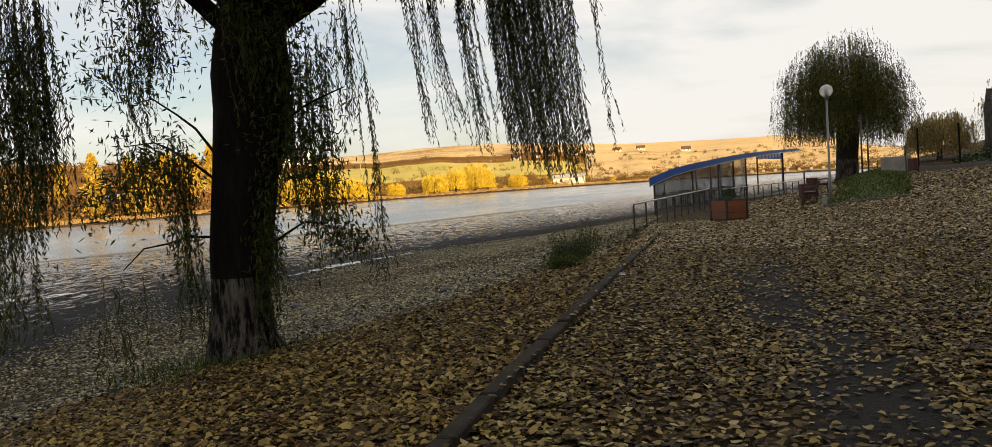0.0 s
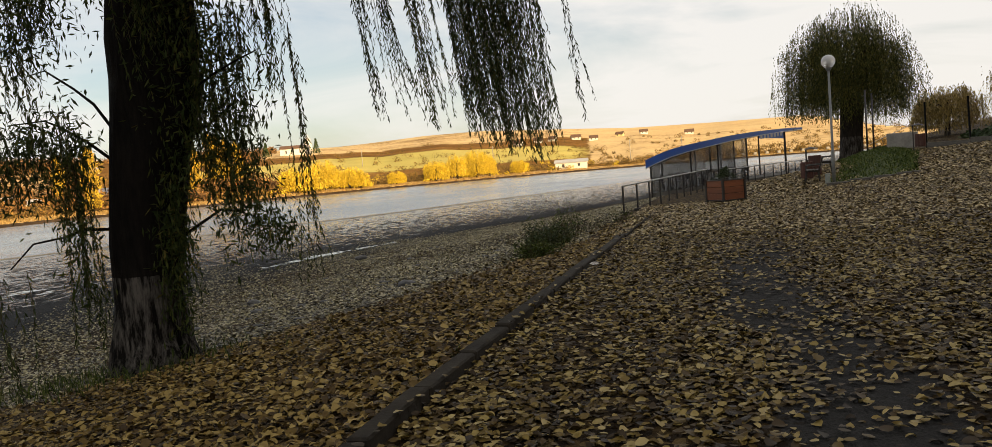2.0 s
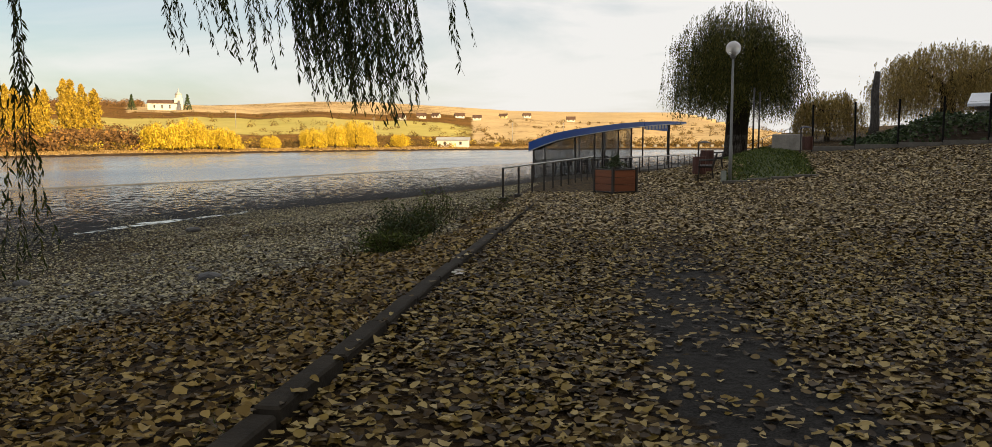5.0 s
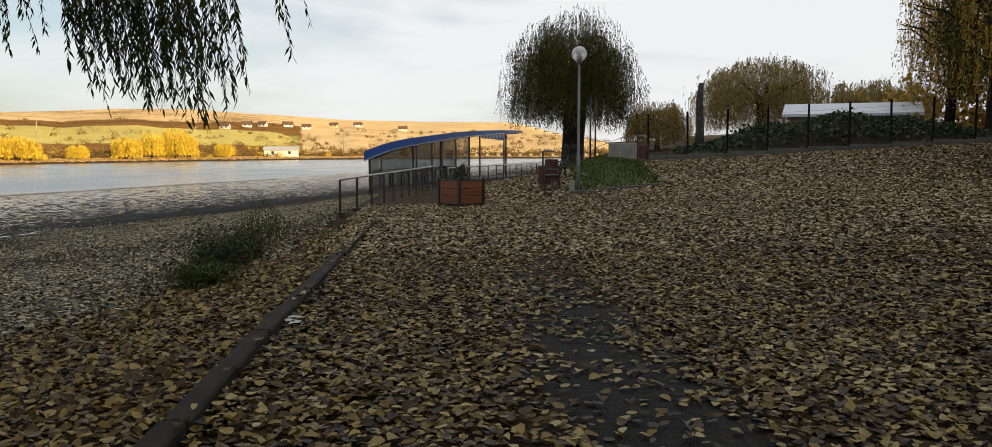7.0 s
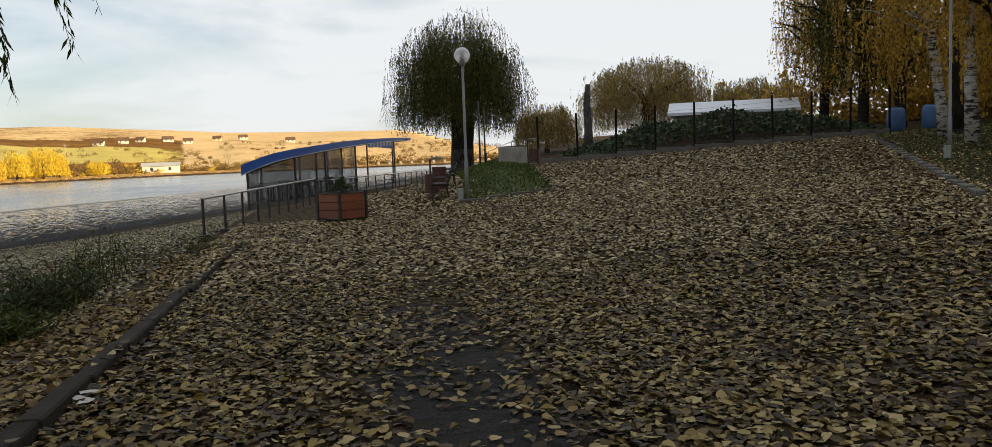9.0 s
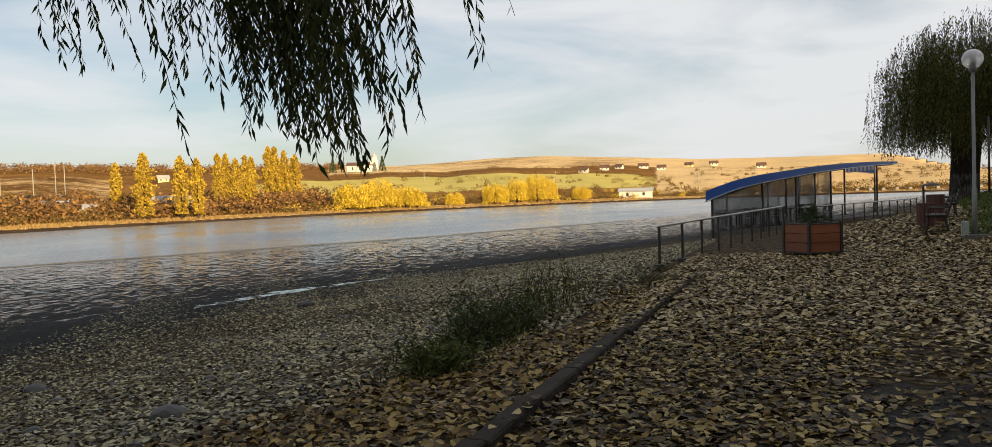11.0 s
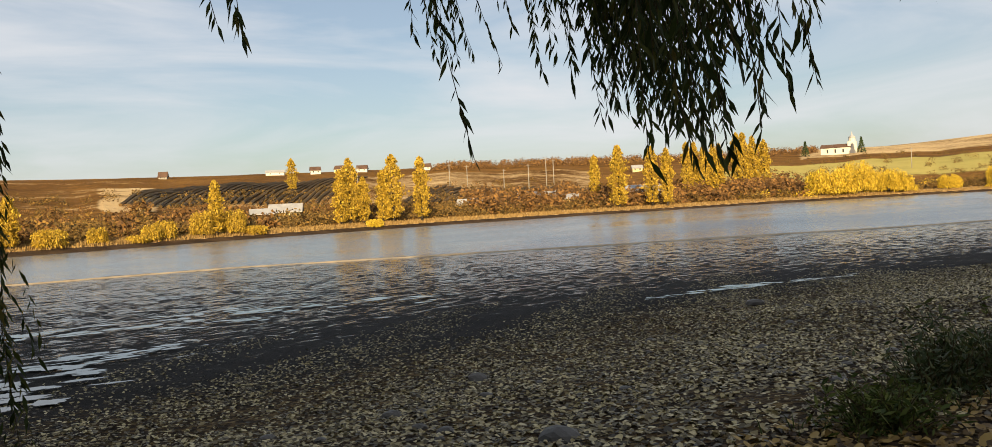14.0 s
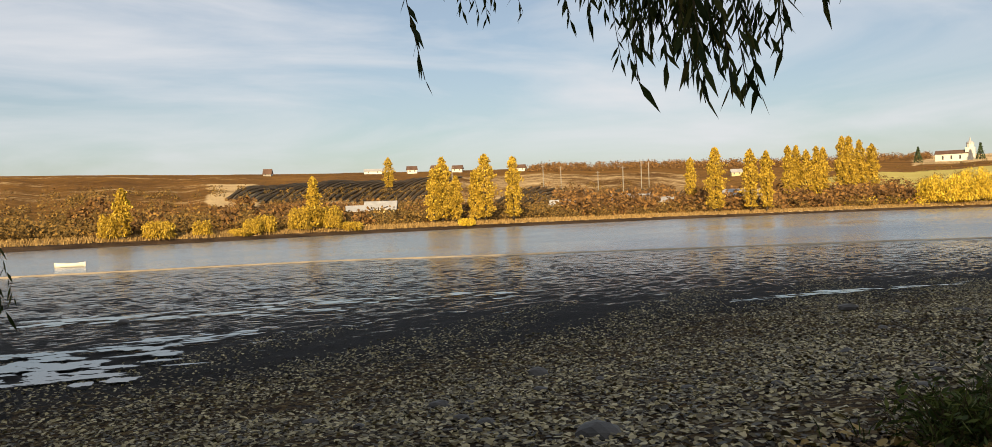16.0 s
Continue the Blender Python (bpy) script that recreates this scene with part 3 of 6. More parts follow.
def strands(starts, lengths, lean, leaf=0.085, gap=0.035, width=0.14, sway=0.12, side=0):
    """Hanging twigs with narrow leaves. starts (n,3), lengths (n), lean (n,2): drift at the tip. Returns (leaf verts, faces), twig Buf."""
    leaves, twig = [], Buf()
    for p, L, ln in zip(starts, lengths, lean):
        k = max(int(L / gap), 4)
        t = np.linspace(0, 1, k)
        ph, am = rng.uniform(0, 6.28, 2), sway * rng.uniform(0.3, 1.0, 2)
        x = p[0] + ln[0] * t ** 1.5 + am[0] * np.sin(t * 4 + ph[0]) * t
        y = p[1] + ln[1] * t ** 1.5 + am[1] * np.sin(t * 4 + ph[1]) * t
        z = p[2] - L * t
        c = np.stack([x, y, z], -1)
        m = max(k // 7, 3)
        q = c[np.linspace(0, k - 1, m).astype(int)]
        twig.tube(q, np.linspace(0.005, 0.0018, m), 3, cap=False)
        c = c[rng.random(k) < 0.92]
        k = len(c)
        a = rng.uniform(0, 2 * np.pi, k)
        out = rng.uniform(0.25, 0.75, k)
        d = np.stack([np.cos(a) * out + ln[0] / L * 0.5, np.sin(a) * out + ln[1] / L * 0.5, -np.ones(k)], -1)
        d /= np.linalg.norm(d, axis=1, keepdims=True)
        s = np.cross(d, rng.normal(size=(k, 3)))
        s /= np.linalg.norm(s, axis=1, keepdims=True)
        LL = (leaf * rng.uniform(0.55, 1.25, k))[:, None]
        w = LL * width
        leaves.append(np.stack([c, c + d * LL * 0.4 + s * w * 0.5, c + d * LL, c + d * LL * 0.4 - s * w * 0.5], 1).reshape(-1, 3))
        # short side twigs
        if side and L > 0.7:
            for f in rng.uniform(0.1, 0.92, rng.integers(1, side + 1)):
                i = int(f * (len(q) - 1))
                q0 = q[i]
                l2 = rng.uniform(0.2, 0.55)
                a2 = rng.uniform(0, 6.28)
                k2 = max(int(l2 / gap), 4)
                t2 = np.linspace(0, 1, k2)[:, None]
                c2 = q0 + np.array((math.cos(a2), math.sin(a2), 0)) * (0.3 * l2) * np.sqrt(t2) + np.array((ln[0] * 0.2, ln[1] * 0.2, -l2)) * t2
                a = rng.uniform(0, 2 * np.pi, k2)
                d = np.stack([np.cos(a) * 0.5, np.sin(a) * 0.5, -np.ones(k2)], -1)
                d /= np.linalg.norm(d, axis=1, keepdims=True)
                s = np.cross(d, rng.normal(size=(k2, 3)))
                s /= np.linalg.norm(s, axis=1, keepdims=True)
                LL = (leaf * rng.uniform(0.55, 1.25, k2))[:, None]
                w = LL * width
                leaves.append(np.stack([c2, c2 + d * LL * 0.4 + s * w * 0.5, c2 + d * LL, c2 + d * LL * 0.4 - s * w * 0.5], 1).reshape(-1, 3))
    V = np.concatenate(leaves)
    return (V, np.arange(len(V)).reshape(-1, 4)), twig


def bent(a, b, sag=0.0, n=6, wob=0.05):
    """Points of a limb from a to b that bows by sag."""
    a, b = np.array(a, float), np.array(b, float)
    out = []
    for i in range(n + 1):
        t = i / n
        p = a + (b - a) * t + np.array([0, 0, sag * 4 * t * (1 - t)])
        if 0 < i < n:
            p = p + rng.normal(size=3) * wob
        out.append(tuple(p))
    return out


def near_willow():
    """The big willow on the bank, whose limbs reach out over the kerb."""
    b = np.array((-5.12, 7.25, gz(-5.12, 7.25) - 0.1))
    t = thing("willow_tree", Matrix.Translation(b), "big dark weeping willow with worn lime wash on its trunk", "tree")
    trunk = Buf()
    trunk.tube([(-0.06, 0, -0.15), (-0.06, 0.0, 0.05), (-0.07, 0, 0.35), (-0.07, 0.0, 0.9), (-0.03, 0.02, 1.7), (0.07, 0.03, 2.5), (0.2, 0.05, 3.2), (0.28, 0.05, 3.7), (0.34, 0.05, 4.2), (0.38, 0.05, 4.7), (0.4, 0.05, 5.3), (0.42, 0.05, 5.9)],
               [0.66, 0.58, 0.48, 0.43, 0.42, 0.46, 0.52, 0.56, 0.54, 0.48, 0.38, 0.2], 22, 0.22)
    for k in range(7):
        a = k * 0.9 + 0.3
        trunk.tube([(0.25 * math.cos(a), 0.25 * math.sin(a), 0.5), (0.45 * math.cos(a), 0.45 * math.sin(a), 0.12), (0.8 * math.cos(a), 0.8 * math.sin(a), -0.12)], [0.12, 0.14, 0.05], 8, 0.2)
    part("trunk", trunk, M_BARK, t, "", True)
    tips = []
    ends = [(-0.4, 0.2, 8.2), (1.4, 0.6, 8.6), (4.4, 3.3, 6.9), (3.4, 0.6, 6.8), (2.3, 4.2, 7.0), (-2.6, 1.6, 6.8), (-2.4, -2.4, 6.4), (0.8, -3.2, 6.8), (3.4, -2.6, 7.0), (5.8, 0.4, 7.0), (6.4, 2.2, 6.8)]
    for i, e in enumerate(ends):
        limb = Buf()
        pts = bent((0.36 + 0.16 * np.sign(e[0]), 0.05 + 0.1 * np.sign(e[1]), 4.8), e, 0.7 if i > 1 else 0.1, 7, 0.08)
        limb.tube(pts, np.linspace(0.27 if i < 2 else 0.14, 0.035, 8), 9, 0.15)
        for _ in range(5):
            q = np.array(pts[rng.integers(3, 8)])
            q2 = q + np.array([rng.normal(0, 0.9), rng.normal(0, 0.9), rng.uniform(0.1, 0.8)])
            limb.tube(bent(q, q2, 0.2, 3, 0.03), np.linspace(0.045, 0.012, 4), 5)
            tips.append(q2)
        tips.append(np.array(e))
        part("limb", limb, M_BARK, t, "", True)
    low = Buf()
    for a, e in (((-0.3, 0, 2.7), (-1.5, -0.5, 3.3)), ((-0.3, -0.1, 1.9), (-1.6, -0.6, 1.5)), ((0.35, 0.05, 2.6), (1.5, 0.4, 3.3)), ((0.35, 0.1, 1.7), (1.3, 0.5, 1.9)), ((0.3, 0, 3.0), (1.9, -0.2, 3.9)), ((-0.3, 0, 3.1), (-1.8, 0.2, 4.0))):
        low.tube(bent(a, e, 0.25, 4, 0.05), np.linspace(0.024, 0.008, 5), 6)
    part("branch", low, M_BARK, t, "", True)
    # hanging twigs, in places relative to the trunk's foot
    S, L, N = [], [], []

    def curtain(cx, cy, sx, sy, n, top, low_z, lean=(0.0, 0.0), jl=0.25):
        for _ in range(n):
            x, y = cx + rng.uniform(-sx, sx), cy + rng.uniform(-sy, sy)
            zt = top + rng.uniform(-0.5, 0.5)
            zb = low_z + abs(rng.normal(0, jl)) * 1.6
            S.append((x - lean[0], y - lean[1], zt))
            L.append(max(zt - zb, 0.6))
            N.append((lean[0] + rng.normal(0, 0.08), lean[1] + rng.normal(0, 0.08)))
    o = b

    def spot(x, y, z):
        return x - o[0], y - o[1], z - o[2]
    # over the kerb: the thick curtain and its thinner neighbours
    for x, y, sx, sy, n, zb in ((-0.55, 10.1, 0.15, 0.15, 22, 1.52), (-0.3, 10.3, 0.1, 0.14, 10, 1.7), (-0.95, 10.5, 0.18, 0.2, 44, 1.68), (-1.4, 10.8, 0.18, 0.2, 48, 1.8), (-1.75, 11.0, 0.12, 0.2, 20, 2.0),
                                (-2.3, 11.0, 0.14, 0.2, 12, 2.05), (-2.8, 10.7, 0.12, 0.2, 10, 2.2), (-1.15, 9.35, 0.03, 0.04, 1, 1.6), (-1.65, 8.72, 0.08, 0.06, 4, 2.0), (0.06, 10.5, 0.06, 0.1, 3, 1.8), (-3.3, 10.9, 0.14, 0.2, 8, 2.4)):
        px, py, pz = spot(x, y, zb)
        curtain(px, py, sx, sy, int(n * 1.1), spot(0, 0, 5.6)[2], pz, (0.28, 0.2), 0.34)
    # round the trunk
    for x, y, sx, sy, n, zt, zb in ((-6.98, 5.5, 0.28, 0.28, 52, 4.3, 1.0), (-7.25, 5.2, 0.26, 0.28, 26, 4.2, -0.2), (-6.1, 6.5, 0.25, 0.25, 16, 3.6, 2.5), (-5.9, 6.5, 0.3, 0.2, 12, 4.4, 3.2), (-6.25, 6.6, 0.22, 0.22, 14, 2.5, 1.3), (-5.7, 6.75, 0.16, 0.16, 14, 2.2, -0.6), (-6.4, 6.1, 0.3, 0.3, 12, 0.2, -0.9),
                                    (-4.6, 7.2, 0.16, 0.2, 24, 2.9, -0.35), (-4.2, 7.35, 0.2, 0.2, 26, 3.6, 1.3), (-3.85, 7.55, 0.2, 0.2, 22, 3.5, 0.9), (-3.5, 7.85, 0.16, 0.16, 12, 4.4, 2.3), (-3.32, 8.12, 0.08, 0.08, 6, 3.2, 0.2), (-4.5, 6.7, 0.25, 0.2, 14, 4.4, 2.6),
                                    (-5.6, 6.2, 0.3, 0.2, 12, 5.2, 3.6)):
        px, py, pz = spot(x, y, zb)
        curtain(px, py, sx, sy, n, spot(0, 0, zt)[2], pz, (0.05, 0.0), 0.45)
    for q in tips:
        for _ in range(9):
            p = q + np.array([rng.normal(0, 0.5), rng.normal(0, 0.5), rng.uniform(-0.2, 0.3)])
            S.append(tuple(p))
            L.append(rng.uniform(0.6, 1.5))
            N.append((rng.normal(0, 0.15), rng.normal(0, 0.15)))
    (V, F), twig = strands(np.array(S), np.array(L), np.array(N), 0.094, 0.028, 0.2, 0.12, 4)
    part("crown", fast_mesh("crown", V, F, M_LEAF_W), None, t, "thin drooping dark green willow leaves")
    tagged(part("twig", twig, M_TWIG, t), kind="stuff")
    # bushy leafage on the low branches
    low_c = []
    for x, y, z, sx, sz, k in ((-6.15, 6.6, 2.15, 0.3, 0.3, 900), (-5.85, 6.75, 2.0, 0.2, 0.3, 600), (-6.5, 6.3, 1.75, 0.3, 0.2, 500), (-6.4, 6.5, 3.5, 0.4, 0.3, 700), (-6.0, 6.6, 3.9, 0.35, 0.3, 500), (-5.7, 6.7, 1.2, 0.12, 0.5, 400), (-4.6, 7.2, 2.6, 0.2, 0.5, 700), (-4.2, 7.3, 3.3, 0.3, 0.35, 700), (-4.0, 7.4, 2.2, 0.25, 0.5, 700),
                               (-3.8, 7.5, 1.3, 0.2, 0.35, 400), (-3.5, 7.7, 0.95, 0.15, 0.15, 160), (-4.6, 7.1, 0.9, 0.12, 0.6, 500), (-7.05, 5.4, 3.1, 0.24, 0.6, 900), (-7.25, 5.2, 1.8, 0.22, 0.7, 600), (-4.3, 6.9, 4.1, 0.4, 0.3, 500)):
        low_c.append(np.array(spot(x, y, z)) + rng.normal(0, 1, (int(k * (2.2 if x > -5.7 else 1.15)), 3)) * (sx, sx, sz))
    V, F = leaf_cloud(np.concatenate(low_c), 0.11, 0.22, 0.7)
    part("low_crown", fast_mesh("low_crown", V, F, M_LEAF_W), None, t)
    # leafage high in the crown, out of view, added to dim the ground below
    c = np.concatenate([np.array(q) + rng.normal(0, 0.85, (650, 3)) * (1, 1, 0.5) for q in tips])
    V, F = leaf_cloud(c, 0.13, 0.3, 0.6)
    part("upper_crown", fast_mesh("upper_crown", V, F, M_LEAF_W), None, t)


def umbrella_willow(name, x, y, z, height, radius, trunk_r, mat, label, n=900, leaf=0.2, bare=0.26, bark=None, gapz=0.13, tops=True, seed_lean=0.0):
    """A rounded weeping willow seen from farther off."""
    t = thing(name, Matrix.Translation((x, y, z)), label, "tree")
    tr = Buf()
    tr.tube([(0, 0, -0.2), (0, 0, 0.15), (0.03 + seed_lean, 0, height * 0.2), (0.05 + seed_lean, 0.05, height * 0.36), (0.06, 0.06, height * 0.5)], [trunk_r * 1.45, trunk_r * 1.12, trunk_r, trunk_r * 1.05, trunk_r * 0.75], 14, 0.2)
    for k in range(9):
        a = k * 2 * math.pi / 9 + rng.uniform(-0.3, 0.3)
        rr = radius * rng.uniform(0.45, 0.8)
        e = (rr * math.cos(a), rr * math.sin(a), height * rng.uniform(0.6, 0.78))
        lb = Buf().tube(bent((0.05, 0.05, height * 0.4), e, height * 0.06, 5, 0.08), np.linspace(trunk_r * 0.5, 0.03, 6), 7, 0.1)
        part("limb", lb, bark or M_BARK2, t, "", True)
    part("trunk", tr, bark or M_BARK2, t, "", True)
    S, L, N = [], [], []
    sprays = max(n // 26, 12)
    for k in range(sprays):
        # each spray arches out from a point of the dome and lets its twigs hang
        a = k * 2.39996 + rng.uniform(-0.3, 0.3)
        q = math.sqrt((k + 0.5) / sprays)
        r0 = radius * q * rng.uniform(0.6, 0.92)
        top = height * (0.56 + 0.44 * math.sqrt(max(1 - q * q * 0.9, 0))) * rng.uniform(0.84, 1.08)
        low = height * (bare + abs(rng.normal(0, 0.06)) + rng.uniform(0, 0.14) * (rng.random() < 0.4) + (1 - q) * 0.12)
        reach = radius * rng.uniform(0.16, 0.32)
        wide = radius * rng.uniform(0.09, 0.17)
        for _ in range(26):
            f = rng.random()
            rr = r0 + reach * f
            w = rng.normal(0, wide)
            z = top + 0.05 * height * math.sin(math.pi * f) - 0.16 * height * f * f + rng.normal(0, 0.12)
            S.append((rr * math.cos(a) - w * math.sin(a), rr * math.sin(a) + w * math.cos(a), z))
            L.append(max((z - low) * rng.uniform(0.78, 1.0), 0.5))
            N.append((0.05 * radius * math.cos(a), 0.05 * radius * math.sin(a)))
    if tops:
        for _ in range(70):
            a, q = rng.uniform(0, 6.28), rng.uniform(0.1, 0.9)
            r = radius * q
            S.append((r * math.cos(a), r * math.sin(a), height * (1.0 + 0.06 * rng.random()) * (0.6 + 0.42 * math.sqrt(1 - q * q * 0.85))))
            L.append(height * 0.22)
            N.append((0.5 * math.cos(a), 0.5 * math.sin(a)))
    (V, F), twig = strands(np.array(S), np.array(L), np.array(N), leaf, gapz, 0.26, 0.16, 2)
    part("crown", fast_mesh("crown", V, F, mat), None, t)
    return t


def near_broadleaf():
    """A broad-leaved tree in the bed beside the path; one branch hangs low."""
    x, y = 7.2, 4.4
    z = gz(x, y)
    t = thing("lime_tree", Matrix.Translation((x, y, z)), "dark green broad-leaved tree with a low hanging branch", "tree")
    tr = Buf()
    tr.tube([(0, 0, -0.2), (0, 0, 0.3), (0.05, 0, 1.5), (0, 0.1, 3.0), (-0.1, 0.1, 4.4)], [0.34, 0.25, 0.21, 0.2, 0.14], 14, 0.15)
    cl = []
    # high crown stays out of view; its leaves are thickened to dim the path
    for k in range(12):
        a = k * 0.53 + rng.uniform(0, 0.3)
        e = (2.6 * math.cos(a) * rng.uniform(0.6, 1.1), 2.6 * math.sin(a) * rng.uniform(0.6, 1.1), rng.uniform(4.6, 7.6))
        tr.tube(bent((0, 0.1, rng.uniform(2.8, 4.2)), e, 0.4, 5, 0.08), np.linspace(0.09, 0.02, 6), 6)
        cl.append(np.array(e) + rng.normal(0, 0.8, (1900, 3)) * (1, 1, 0.7))
    low = bent((0, 0.1, 3.3), (-1.75, 1.15, 3.4), 0.35, 5, 0.05) + [(-2.0, 1.3, 2.9), (-2.1, 1.35, 2.2)]
    tr.tube(low, np.linspace(0.06, 0.012, len(low)), 6)
    part("trunk", tr, M_BARK2, t, "", True)
    for c, s, k in (((-1.95, 1.25, 3.1), 0.28, 700), ((-1.7, 1.2, 3.6), 0.3, 700), ((-2.0, 1.3, 2.5), 0.2, 420), ((-1.45, 1.1, 3.9), 0.3, 500), ((-1.95, 1.35, 2.0), 0.14, 160), ((-1.5, 1.1, 2.6), 0.3, 500), ((-1.1, 1.0, 2.1), 0.35, 900), ((-0.8, 0.8, 2.9), 0.4, 900)):
        cl.append(np.array(c) + rng.normal(0, s, (int(k * 1.6), 3)))
    V, F = leaf_cloud(np.concatenate(cl), 0.078, 0.85, 0.4)
    part("crown", fast_mesh("crown", V, F, M_LEAF_B), None, t)


def birch(x, y, height, r, lean, mat, label, gold=True):
    t = thing("birch_tree", Matrix.Translation((x, y, gz(x, y))), label, "tree", "grove beside the plaza")
    tr = Buf()
    hs = np.linspace(0, 1, 8)
    pts = [(lean[0] * q + 0.08 * math.sin(q * 5 + x), lean[1] * q, -0.15 + height * q) for q in hs]
    tr.tube(pts, [r * 1.35, r, r * 0.92, r * 0.85, r * 0.75, r * 0.6, r * 0.4, 0.03], 12, 0.12)
    S = []
    for k in range(16):
        q = rng.uniform(0.32, 0.97)
        a = rng.uniform(0, 6.28)
        p = np.array((lean[0] * q, lean[1] * q, height * q))
        e = p + np.array((math.cos(a), math.sin(a), 0.5)) * rng.uniform(1.2, 2.8)
        tr.tube(bent(p, e, 0.3, 4, 0.06), np.linspace(r * 0.28, 0.012, 5), 5)
        for _ in range(16):
            S.append(p + (e - p) * rng.uniform(0.35, 1.05) + rng.normal(0, 0.25, 3))
    part("trunk", tr, mat, t, "", True)
    S = np.array(S)
    (V, F), twig = strands(S, rng.uniform(0.8, 3.0, len(S)), rng.normal(0, 0.2, (len(S), 2)), 0.14, 0.085, 0.6, 0.1)
    part("crown", fast_mesh("crown", V, F, M_LEAF_G if gold else M_LEAF_W2), None, t)


def weeping_gold(x, y, height, radius, low, mat, label):
    """A tall tree of the grove, whose gold and olive twigs hang far down."""
    z = gz(x, y)
    t = thing("weeping_tree", Matrix.Translation((x, y, z)), label, "tree", "grove beside the plaza")
    tr = Buf()
    tr.tube([(0, 0, -0.2), (0, 0, 0.4), (0.1, 0, height * 0.3), (0.0, 0.1, height * 0.6), (0, 0, height * 0.9)], [0.42, 0.32, 0.27, 0.2, 0.05], 12, 0.15)
    S, L, N = [], [], []
    for k in range(44):
        a, q = rng.uniform(0, 6.28), rng.uniform(0.22, 0.9)
        e = np.array((math.cos(a) * radius * rng.uniform(0.5, 1), math.sin(a) * radius * rng.uniform(0.5, 1), height * q + rng.uniform(0.3, 1.5)))
        p = np.array((0, 0, height * q * 0.85))
        tr.tube(bent(p, e, 0.5, 5, 0.1), np.linspace(0.11, 0.02, 6), 6)
        for _ in range(16):
            s = p + (e - p) * rng.uniform(0.3, 1.0) + rng.normal(0, 0.2, 3)
            S.append(s)
            L.append(max(min(rng.uniform(1.2, 4.2), s[2] - low * rng.uniform(0.9, 1.4)), 0.6))
            N.append(rng.normal(0, 0.2, 2))
    part("trunk", tr, M_BARK2, t, "", True)
    VF, twig = strands(np.array(S), np.array(L), np.array(N), 0.17, 0.11, 0.5, 0.12)
    k = 5000
    a, q, e = rng.uniform(0, 6.28, k), np.sqrt(rng.random(k)), rng.random(k)
    rr = 0.82 * radius * q * np.sin(np.pi * np.clip(0.18 + 0.8 * e, 0, 1)) ** 0.6 * (1 + 0.2 * np.sin(a * 5 + e * 9))
    cc = np.stack([rr * np.cos(a), rr * np.sin(a), low + (height - low) * e + np.sin(a * 7 + q * 5) * 0.4], -1)
    V, F = stack([VF, leaf_cloud(cc, 0.2, 0.42, 0.7)])
    part("crown", fast_mesh("crown", V, F, mat), None, t)


# ---- things on the promenade ----
def kerb_run(name, a, b, top, step, label, w=0.14, mat=None):
    """A row of kerb stones from a to b, each a little out of line."""
    a, b = Vector(a), Vector(b)
    root = thing(name, Matrix(), label, "kerb", "", "structure")
    d = b - a
    k = max(int(d.length / step), 1)
    me = Buf().box((w, step - 0.008, 0.3), Matrix(), 0.014).mesh("kerbstone", mat or M_KERB)
    turn = -math.degrees(math.atan2(d.x, d.y))
    for i in range(k):
        p = a + d * ((i + 0.5) / k)
        o = new("kerbstone", me)
        o.parent = root
        o.matrix_world = pose(p.x + rng.normal(0, 0.006), p.y, gz(p.x, p.y) + top - 0.15 + rng.normal(0, 0.006), rng.normal(0, 0.4), rng.normal(0, 1.0), turn + rng.normal(0, 0.4))


def railing(name, pts, h, label, mids=0, spacing=1.5, pads=0, zoff=0.0):
    """A steel railing through the given ground points."""
    t = thing(name, Matrix(), label, "railing")
    for a, b in zip(pts[:-1], pts[1:]):
        a, b = Vector(a), Vector(b)
        n = max(round((b - a).length / spacing), 1)
        tops = []
        for i in range(n + 1):
            q = a.lerp(b, i / n)
            g = gz(q.x, q.y) if len(q) < 3 or q.z == 0 else q.z
            g = max(g, -1.2)
            top = zoff + h if zoff else g + h
            tops.append(Vector((q.x, q.y, top)))
            if i < n or b == Vector(pts[-1]):
                part("post", Buf().box((0.055, 0.055, top - g + 0.1), pose(q.x, q.y, (top + g - 0.1) / 2), 0.006), M_STEEL, t)
                if pads > 0:
                    part("base_plate", Buf().box((0.22, 0.22, 0.1), pose(q.x, q.y, g + 0.03), 0.01), M_STEEL, t)
                    pads -= 1
        rail = Buf()
        rail.tube(tops, [0.026] * len(tops), 8)
        part("top_rail", rail, M_RAIL, t, "worn light grey top rail", True)
        for k in range(mids):
            o = Vector((0, 0, -h * (k + 1) / (mids + 1)))
            part("mid_rail", Buf().tube([p + o for p in tops], [0.012] * len(tops), 6), M_STEEL, t, "", True)
    return t


